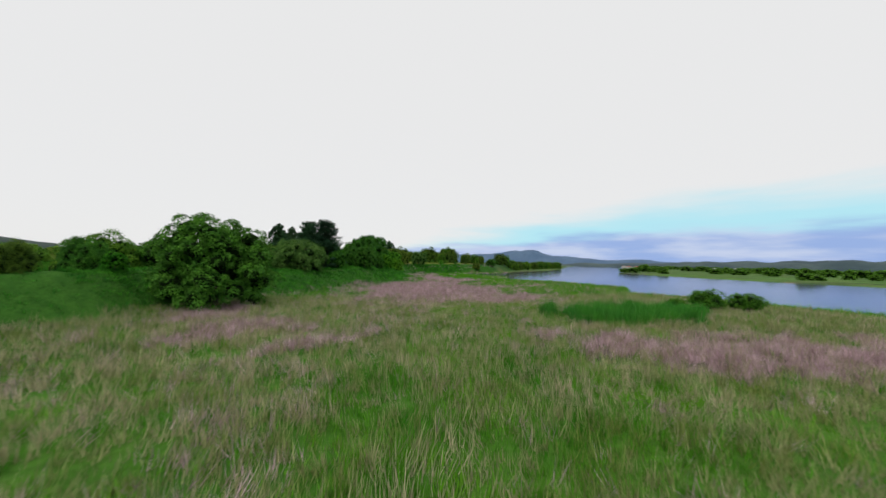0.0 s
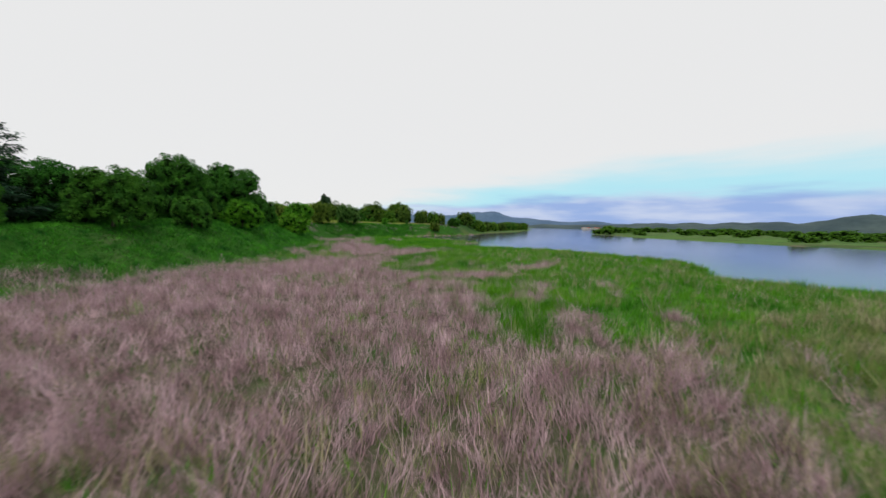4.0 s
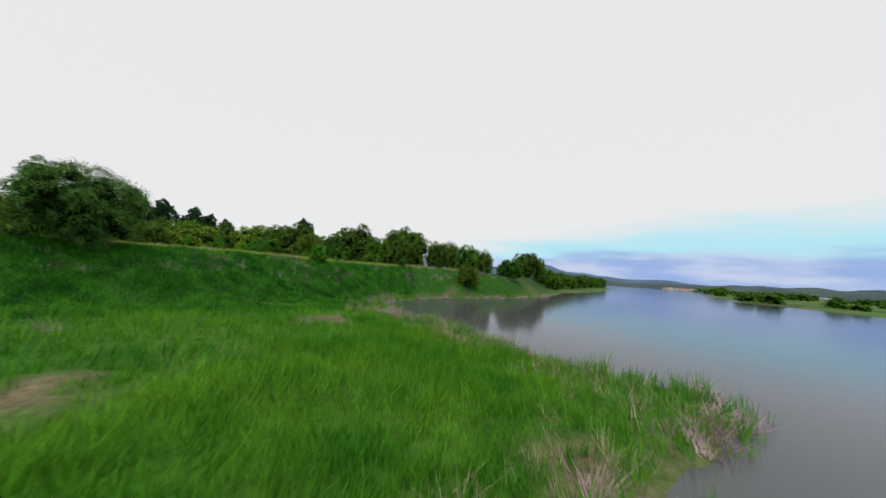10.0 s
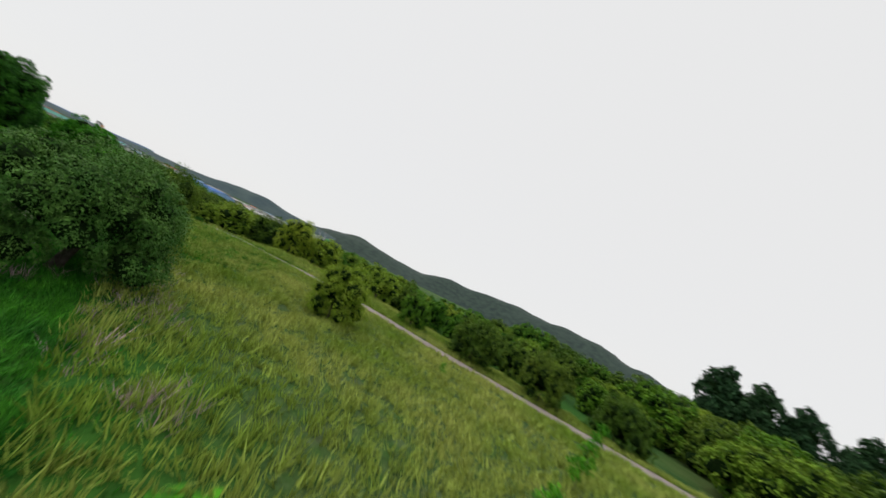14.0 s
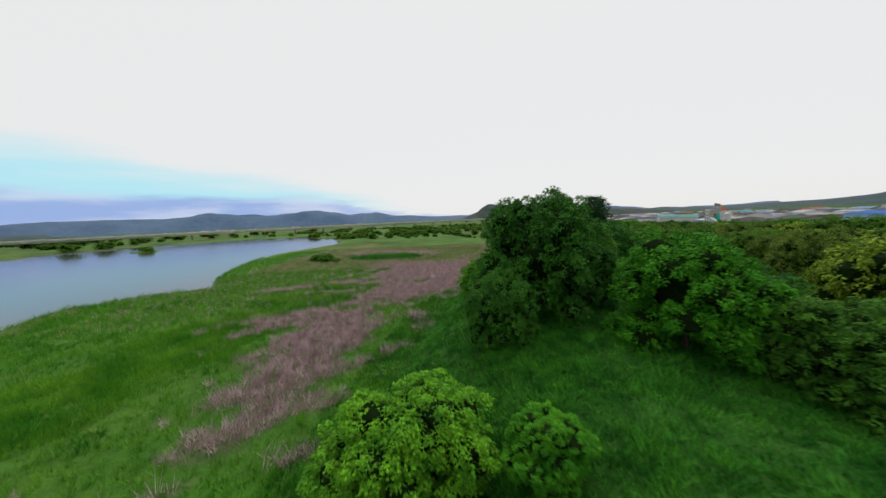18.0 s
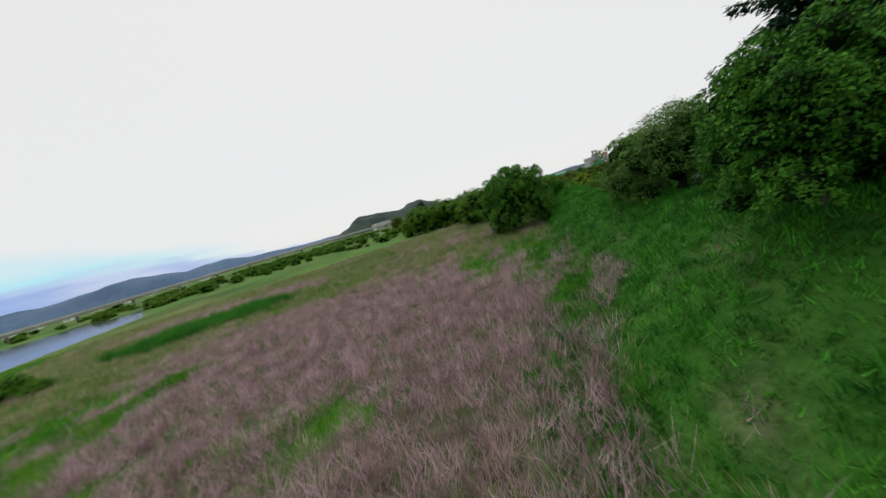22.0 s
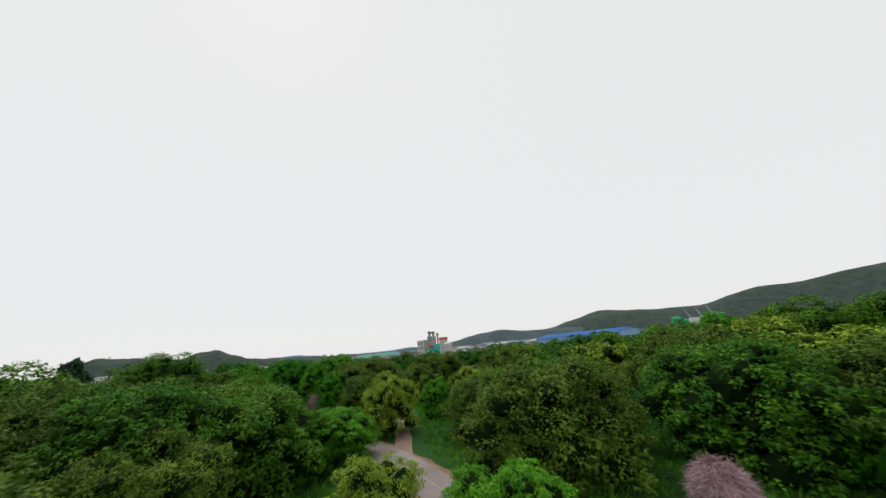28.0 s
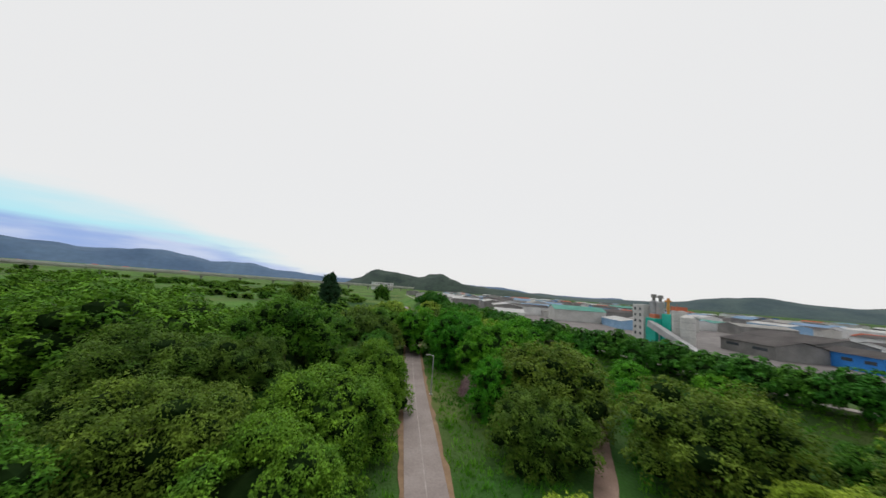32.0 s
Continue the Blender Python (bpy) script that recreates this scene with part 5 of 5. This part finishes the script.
ridge("hill_bridge", M["hill_near"], "wooded knoll behind the bridge end", 1300, 130, [(177, 6), (174.5, 30), (171.7, 60), (168.5, 63), (164.3, 46), (162, 60), (160.5, 72), (158, 50), (156, 34), (149, 24), (142, 10)], seed=4, rough=0.2)
ridge("hill_southwest", M["hill_mid_haze"], "grey-green ridge behind the works", 2000, 260, [(150, 10), (144, 24), (138, 14), (131, 22), (125, 34), (120, 66), (117, 70), (113, 56), (108, 50), (104, 40)], seed=5, rough=0.2)
ridge("hill_west", M["hill_near"], "dark wooded ridge behind the factories", 2400, 420, [(119, 10), (113, 34), (109, 56), (105, 96), (101, 142), (97, 122), (93, 106), (88, 98), (85, 132), (82, 150), (78, 150), (75, 164), (71, 176), (65, 190), (60, 172), (55, 165), (49, 130), (44, 90), (38, 50)], seed=6, rough=0.15)


# ---- bridge ----
def bridge():
    a, b = Vector((560, -104, 0)), Vector((-275, -654, 0))
    d = (b - a).normalized()
    yaw = math.degrees(math.atan2(d.y, d.x))
    ob = thing("viaduct", pose(a.x, a.y, 0, 0, 0, yaw), "long pale concrete road viaduct over the flats", "bridge")
    n = (b - a).length
    bm = bm_new()
    box(bm, 0, n, -6, 6, 9.0, 9.8)
    box(bm, 0, n, -3.8, 3.8, 7.2, 9.0)
    part("deck", bm, M["concrete"], ob)
    for s in (-1, 1):
        bm = bm_new()
        box(bm, 0, n, s * 6 - 0.25, s * 6 + 0.25, 9.8, 11.4)
        part("parapet", bm, M["concrete"], ob)
    for i in range(int(n / 45)):
        bm = bm_new()
        tube(bm, (20 + i * 45, 0, -2), (20 + i * 45, 0, 6.2), 1.1, 1.1, 12)
        box(bm, 19 + i * 45, 21 + i * 45, -4.6, 4.6, 6.0, 7.2, 0.2)
        part("pier", bm, M["concrete_dark"], ob)


bridge()


# ---- works and factories ----
def batching_plant(x, y, turn, z):
    ob = thing("batching_plant", pose(x, y, z, 0, 0, turn), "grey concrete batching plant with teal cladding and silos", "plant")
    bm = bm_new(); box(bm, -11, -4.5, -3, 3.5, 0, 12.5, 0.1)
    tower = part("tower", bm, M["concrete"], ob, "pale concrete tower with small windows")
    for i in range(5):
        for j in range(2):
            bm = bm_new(); box(bm, -9.8 + j * 3, -8.8 + j * 3, -3.06, -2.96, 1.6 + i * 2.2, 2.6 + i * 2.2)
            part("window", bm, M["window_dark"], tower)
    for i, (sx, sy, h, r) in enumerate(((-3.2, 0, 15.5, 1.25), (-0.6, 0.6, 15.2, 1.25))):
        bm = bm_new(); tube(bm, (sx, sy, 0), (sx, sy, h - 1.6), r, r, 20); tube(bm, (sx, sy, h - 1.6), (sx, sy, h - 1.2), r, 0.5, 20)
        silo = part("silo", bm, M["steel_grey"], ob)
        bm = bm_new(); tube(bm, (sx, sy, h - 1.2), (sx, sy, h - 0.2), 0.5, 0.5, 10); tube(bm, (sx, sy, h - 0.2), (sx, sy, h + 0.9), 0.95, 0.8, 12)
        part("filter", bm, M["concrete_dark"], silo)
    bm = bm_new(); box(bm, -2.2, 3.0, -3.6, -1.0, 0, 8.2, 0.05)
    clad = part("cladding", bm, M["teal_panel"], ob, "teal corrugated cladding")
    for i in range(9):
        bm = bm_new(); box(bm, -2.1 + i * 0.58, -1.98 + i * 0.58, -3.66, -3.58, 0, 8.15)
        part("rib", bm, M["teal_panel"], clad)
    bm = bm_new(); box(bm, 3.2, 7.4, -1.5, 3, 0, 10.0, 0.05)
    part("cladding", bm, M["teal_panel"], ob, "teal corrugated cladding")
    bm = bm_new(); box(bm, -1.0, 2.0, -3.0, -1.4, 8.2, 9.6)
    part("hopper_house", bm, M["rust_red"], ob)
    bm = bm_new(); tube(bm, (4.2, 0, 10), (4.2, 0, 15.2), 0.4, 0.4, 10); box(bm, 3.2, 5.2, -0.5, 0.5, 14.0, 14.5)
    part("chimney_pipe", bm, M["orange"], ob)
    for sx, h in ((9.0, 11.2), (12.6, 9.6)):
        bm = bm_new(); tube(bm, (sx, 0, 0), (sx, 0, h), 1.9, 1.9, 22); tube(bm, (sx, 0, h), (sx, 0, h + 0.8), 1.9, 0.6, 22)
        silo = part("silo", bm, M["concrete"], ob)
        for k in range(4):
            bm = bm_new(); tube(bm, (sx, 0, 1.5 + k * 2.2), (sx, 0, 1.62 + k * 2.2), 1.95, 1.95, 22)
            part("band", bm, M["steel_grey"], silo)
    bm = bm_new(); box(bm, 7.6, 10.4, -1.6, 1.6, 11.4, 12.6); tube(bm, (7.8, -1.4, 12.6), (7.8, -1.4, 13.4), 0.06, 0.06, 6); tube(bm, (10.2, -1.4, 12.6), (10.2, -1.4, 13.4), 0.06, 0.06, 6)
    part("platform", bm, M["rust_red"], ob)
    bm = bm_new()
    q = pose(12, -4.2, 3.2, 0, 17, 0)
    bmesh.ops.create_cube(bm, size=1.0, matrix=q @ Matrix.Diagonal((22, 2.0, 1.9, 1)))
    conv = part("conveyor", bm, M["steel_grey"], ob, "sloping covered grey conveyor")
    for i in range(3):
        bm = bm_new(); tube(bm, (6 + i * 5, -4.2, 0), (6 + i * 5, -4.2, 4.4 - i * 1.5), 0.18, 0.18, 8)
        part("support", bm, M["steel_grey"], conv)
    return ob


def green_plant(x, y, turn, z):
    ob = thing("batching_plant", pose(x, y, z, 0, 0, turn), "grey works with two bright green round silos", "plant")
    for sx, r, h in ((-13, 3.2, 12), (13, 3.2, 12), (-7.4, 1.6, 10)):
        bm = bm_new(); tube(bm, (sx, 0, 0), (sx, 0, h), r, r, 26); tube(bm, (sx, 0, h), (sx, 0, h + 0.7), r, r * 0.4, 26)
        silo = part("silo", bm, M["green_panel"], ob)
        for k in range(5):
            bm = bm_new(); tube(bm, (sx, 0, 1 + k * 2.2), (sx, 0, 1.1 + k * 2.2), r + 0.05, r + 0.05, 26)
            part("band", bm, M["green_panel"], silo)
    for x0, x1, h in ((-5, 1, 11), (2, 9, 12)):
        bm = bm_new(); box(bm, x0, x1, -3, 3, 0, h, 0.08)
        part("tower", bm, M["white_wall"], ob)
    for sx, lean in ((-7, 4), (0, 3), (7, 3)):
        bm = bm_new(); tube(bm, (sx + lean, 0, 8), (sx, 0, 18), 0.3, 0.3, 8); tube(bm, (sx + lean + 1.2, 0, 8), (sx + 0.2, 0, 17.5), 0.2, 0.2, 8)
        pipe = part("pipe", bm, M["steel_grey"], ob)
        bm = bm_new(); tube(bm, (sx, 0, 17.6), (sx, 0, 19.2), 0.9, 0.7, 12)
        part("filter", bm, M["concrete_dark"], pipe)
    return ob


def shed(x, y, z, turn, w, d, h, rise, wall, roof, label, bays=0):
    """Gabled industrial shed; its ridge runs along w."""
    ob = thing("factory_shed", pose(x, y, z, 0, 0, turn), label, "shed")
    bm = bm_new(); box(bm, -w / 2, w / 2, -d / 2, d / 2, 0, h)
    body = part("wall", bm, wall, ob)
    for s in (-1, 1):
        bm = bm_new()
        v = [bm.verts.new(c) for c in ((-w / 2 - 0.4, s * (d / 2 + 0.5), h - 0.1), (w / 2 + 0.4, s * (d / 2 + 0.5), h - 0.1), (w / 2 + 0.4, 0, h + rise), (-w / 2 - 0.4, 0, h + rise))]
        f = bm.faces.new(v)
        bmesh.ops.solidify(bm, geom=[f], thickness=0.18)
        part("roof", bm, roof, ob)
    for s in (-1, 1):
        bm = bm_new()
        v = [bm.verts.new((s * w / 2 - e, c, z)) for e in (0, s * 0.2) for c, z in ((-d / 2, h), (d / 2, h), (0, h + rise - 0.15))]
        bm.faces.new(v[:3]); bm.faces.new(v[:2:-1])
        part("gable", bm, wall, ob)
    for i in range(bays):
        cx = -w / 2 + (i + 0.5) * w / bays
        for s in (-1, 1):
            bm = bm_new(); box(bm, cx - w / bays * 0.25, cx + w / bays * 0.25, s * d / 2 - 0.05, s * d / 2 + 0.05, h * 0.55, h * 0.75)
            part("window", bm, M["window_dark"], body)
    return ob


Z0 = 1.6
batching_plant(-228, -34, 70, Z0)
green_plant(-392, 76, 105, Z0)
shed(-262, 28, Z0, 68, 42, 18, 7.6, 1.4, M["blue_roof"], M["blue_panel"], "long bright blue factory shed with a pale blue roof", 8)
shed(-240, 32, Z0, 68, 30, 12, 4.4, 1.2, M["teal_panel"], M["teal_roof"], "low open shed with a teal roof", 5)
shed(-252, 2, Z0, 68, 14, 10, 4.2, 1.2, M["blue_panel"], M["grey_roof"], "blue-walled shed with a dark grey roof", 3)
shed(-246, -14, Z0, 68, 18, 14, 4.0, 1.6, M["concrete_dark"], M["grey_roof"], "low grey shed with a dark roof", 2)
shed(-262, -14, Z0, 66, 24, 16, 5.2, 1.8, M["concrete_dark"], M["grey_roof"], "long workshop with a dark grey roof", 3)
shed(-345, 20, Z0, 70, 60, 24, 4.6, 1.4, M["concrete"], M["white_wall"], "long pale warehouse with a white roof", 0)
shed(-300, 112, Z0, 80, 34, 16, 4.4, 1.2, M["concrete"], M["blue_roof"], "warehouse with a pale blue roof", 0)
yard = bm_new()
box(yard, -560, -205, -330, 92, 1.2, 1.85)
tagged(part("works_yard", yard, M["grey_roof"]), "grey paved yard of the works", "yard", kind="structure")
r = random.Random(33)
for i in range(150):
    a, dd = radians(r.uniform(98, 156)), r.uniform(190, 800)
    x, y = -60 - math.sin(a) * dd, 40 + math.cos(a) * dd
    rd = float(seg_dist(np.array([x]), np.array([y]), ROAD_LINE)[0][0])
    if rd < 30 or math.hypot(x + 228, y + 34) < 50 or math.hypot(x + 392, y - 76) < 45 or (-300 < x < -200 and -40 < y < 70):
        continue
    wall = M[("white_wall", "white_wall", "concrete", "blue_panel" if i % 4 == 3 else "concrete", "concrete_dark", "white_wall")[i % 6]]
    roof = M[("white_wall", "grey_roof", "blue_roof", "grey_roof", "white_wall", "rust_red")[i % 6]]
    shed(x, y, Z0, r.choice((66, 70, 156, 160)), r.uniform(12, 32), r.uniform(9, 18), r.uniform(3, 6), r.uniform(0.8, 1.6), wall, roof, ("white factory shed in the works town", "grey-roofed white shed in the works town", "grey shed with a pale blue roof", "dark-roofed shed in the works town", "dark shed with a white roof", "white shed with a rust-red roof")[i % 6], 0)
# close-set workshops of the works town
for i in range(15):
    for j in range(7):
        x, y = -262 - j * 34 + r.uniform(-6, 6) + i * 3, -52 - i * 24 + r.uniform(-4, 4) - j * 5
        if math.hypot(x + 228, y + 34) < 34 or r.random() < 0.15:
            continue
        wall = M[("white_wall", "concrete", "concrete_dark", "blue_roof", "concrete")[(i * 3 + j) % 5]]
        roof = M[("grey_roof", "blue_roof", "white_wall", "grey_roof", "teal_roof", "grey_roof", "concrete")[(i * 2 + j * 3) % 7]]
        shed(x, y, Z0, r.choice((66, 70, 156)), r.uniform(16, 27), r.uniform(11, 17), r.uniform(3.5, 6.5), r.uniform(1.0, 2.2), wall, roof, "workshop with a ridged roof in the works town", 0)
# far white houses across the river and by the bridge
for i in range(90):
    if i % 2:
        a, dd = radians(-r.uniform(48, 88)), r.uniform(900, 1300)
    else:
        a, dd = radians(-r.uniform(112, 165)), r.uniform(900, 1500)
    x, y = -50 - math.sin(a) * dd, 110 + math.cos(a) * dd
    shed(x, y, 1.0, r.uniform(0, 180), r.uniform(10, 24), r.uniform(9, 14), r.uniform(3, 6), 2, M[("white_wall", "concrete")[i % 2]], M[("white_wall", "grey_roof", "rust_red")[i % 3]], "pale building far off among the fields")


def pylon(x, y, z, h):
    ob = thing("pylon", pose(x, y, z, 0, 0, 20), "grey steel lattice power pylon on the knoll", "pylon")
    for sx in (-1, 1):
        for sy in (-1, 1):
            bm = bm_new(); tube(bm, (sx * 3, sy * 3, 0), (sx * 0.4, sy * 0.4, h), 0.3, 0.2, 6)
            part("leg", bm, M["steel_grey"], ob)
    for k in range(7):
        w = 3 - 2.6 * k / 7
        for a in range(4):
            c, s = ((-1, -1), (1, -1), (1, 1), (-1, 1))[a], ((1, -1), (1, 1), (-1, 1), (-1, -1))[a]
            bm = bm_new(); tube(bm, (c[0] * w, c[1] * w, h * k / 7), (s[0] * (w - 0.37), s[1] * (w - 0.37), h * (k + 1) / 7), 0.12, 0.12, 5)
            part("brace", bm, M["steel_grey"], ob)
    for k in range(3):
        bm = bm_new(); tube(bm, (-5 + k, 0, h * (0.7 + 0.12 * k)), (5 - k, 0, h * (0.7 + 0.12 * k)), 0.22, 0.22, 6)
        part("crossarm", bm, M["steel_grey"], ob)


pylon(*ring(170.5, 1290), 36, 34)


def bridge_office():
    ob = thing("office_building", pose(-205, -640, 1, 0, 0, 20), "white flat-roofed building at the bridge end", "building")
    bm = bm_new(); box(bm, -22, 22, -8, 8, 0, 15)
    wall = part("wall", bm, M["white_wall"], ob)
    bm = bm_new(); box(bm, -22.6, 22.6, -8.6, 8.6, 15, 15.8)
    part("roof", bm, M["concrete"], ob)
    for i in range(9):
        for k in range(4):
            bm = bm_new(); box(bm, -20.4 + i * 4.7, -17.6 + i * 4.7, 7.95, 8.06, 1.6 + k * 3.4, 3.4 + k * 3.4)
            part("window", bm, M["window_dark"], wall)


bridge_office()


# ---- small things by the path ----
def street_lamp(x, y, turn):
    ob = thing("street_lamp", pose(x, y, hz(x, y), 0, 0, turn), "slim grey street lamp beside the path", "lamp")
    bm = bm_new(); tube(bm, (0, 0, -0.2), (0, 0, 4.6), 0.09, 0.06, 10)
    part("pole", bm, M["steel_grey"], ob)
    bm = bm_new(); tube(bm, (0, 0, 4.5), (0.7, 0, 4.75), 0.04, 0.04, 8)
    arm = part("arm", bm, M["steel_grey"], ob)
    bm = bm_new(); box(bm, 0.55, 1.15, -0.12, 0.12, 4.68, 4.8, 0.03)
    part("lamp_head", bm, M["concrete_dark"], arm)
    bm = bm_new(); box(bm, -0.18, 0.18, -0.18, 0.18, -0.05, 0.12, 0.02)
    part("base_plate", bm, M["concrete"], ob)


street_lamp(-125, 90, 200)
street_lamp(-134.6, 8, 20)


def mound(x, y, a, b, h, seed):
    """Heap of dead climbing stems."""
    rr = np.random.default_rng(seed)
    n = 3600
    ang, rad = rr.uniform(0, 6.283, n), np.sqrt(rr.random(n))
    u, w = np.cos(ang) * rad, np.sin(ang) * rad
    z = h * (1 - rad ** 2) ** 0.6 * (0.85 + 0.3 * rr.random(n))
    p = np.stack([u * a, w * b, z], -1)
    d = rr.normal(size=(n, 3)) * (0.6, 0.6, 0.5) + np.stack([u, w, np.full(n, -0.5)], -1)
    d /= np.linalg.norm(d, axis=1)[:, None]
    s = np.cross(d, rr.normal(size=(n, 3)))
    s /= np.linalg.norm(s, axis=1)[:, None]
    V = np.stack([p - s * 0.02, p + s * 0.02, p + d * rr.uniform(0.3, 0.8, (n, 1))], 1).reshape(-1, 3)
    bm = bmesh.new()
    bmesh.ops.create_icosphere(bm, subdivisions=3, radius=1.0)
    for v in bm.verts:
        k = 1 + 0.2 * noise.noise(v.co * 2 + Vector((seed, 0, 0)))
        v.co = Vector((v.co.x * a * 0.95 * k, v.co.y * b * 0.95 * k, max(-0.2, v.co.z * h * 0.9 * k)))
    CV, CF = np.array([v.co[:] for v in bm.verts]), np.array([[v.index for v in f.verts] for f in bm.faces])
    bm.free()
    ob = new("dead_vine_mound", mesh_data("dead_vine_mound", np.concatenate([V, CV]), np.concatenate([np.arange(len(V)).reshape(-1, 3), CF + len(V)]), M["grass_dead"]))
    ob.location = (x, y, hz(x, y))
    tagged(ob, "heap of reddish-brown dead vines", "mound")


for i, (x, y, a, b, h) in enumerate(((-98.7, 63.0, 1.7, 1.2, 1.2), (-119.4, 47.6, 1.6, 1.4, 1.4), (-127.2, 63.5, 1.5, 1.2, 1.5), (-139.5, 8.5, 1.2, 1.0, 2.2), (-141.5, 11, 1.0, 0.8, 1.6), (-137, 57, 1.2, 0.9, 1.2))):
    mound(x, y, a, b, h, i)


def stones():
    rr = random.Random(5)
    line = resample([(4, 214), (8, 220), (14, 225), (27, 230.5), (42, 238)], 0.9)
    for i, p in enumerate(line):
        for k in range(2):
            bm = bmesh.new()
            bmesh.ops.create_icosphere(bm, subdivisions=1, radius=1.0)
            s = rr.uniform(0.10, 0.34)
            for v in bm.verts:
                w = 1 + 0.35 * noise.noise(v.co * 1.5 + Vector((i, k, 0)))
                v.co = Vector((v.co.x * s * 1.3 * w, v.co.y * s * w, v.co.z * s * 0.7 * w))
            ob = part("shore_stone", bm, M["stone"])
            x, y = p[0] + rr.uniform(-0.9, 0.9), p[1] + rr.uniform(-0.9, 0.9)
            ob.location = (x, y, max(hz(x, y), -0.05) + s * 0.2)
            tagged(ob, "reddish-grey stone at the water's edge of the cove", "stone", "stones along the cove")


stones()


def driftwood(x, y, turn, ln):
    ob = thing("driftwood", pose(x, y, max(hz(x, y), 0.0) + 0.08, 0, 8, turn), "bleached bare branch lying on the bank", "branch")
    bm = bm_new(); tube(bm, (0, 0, 0), (ln, 0, 0.1), 0.05, 0.02, 7)
    part("stem", bm, M["stick"], ob)
    for k, (u, a) in enumerate(((0.35, 0.7), (0.55, -0.6), (0.75, 0.5))):
        bm = bm_new(); tube(bm, (ln * u, 0, 0.06), (ln * u + math.cos(a) * ln * 0.35, math.sin(a) * ln * 0.35, 0.25), 0.025, 0.008, 6)
        part("twig", bm, M["stick"], ob)


for x, y, a, ln in ((4.5, 203, 40, 1.6), (6.5, 212, 110, 1.3), (3.0, 194, 10, 1.5), (12, 181, 70, 1.2), (-61, 91, 150, 1.6), (-57.5, 104, 60, 1.4)):
    driftwood(x, y, a, ln)
for ob in PROTO.values():
    for o in (*ob.children_recursive, ob):
        bpy.data.objects.remove(o)
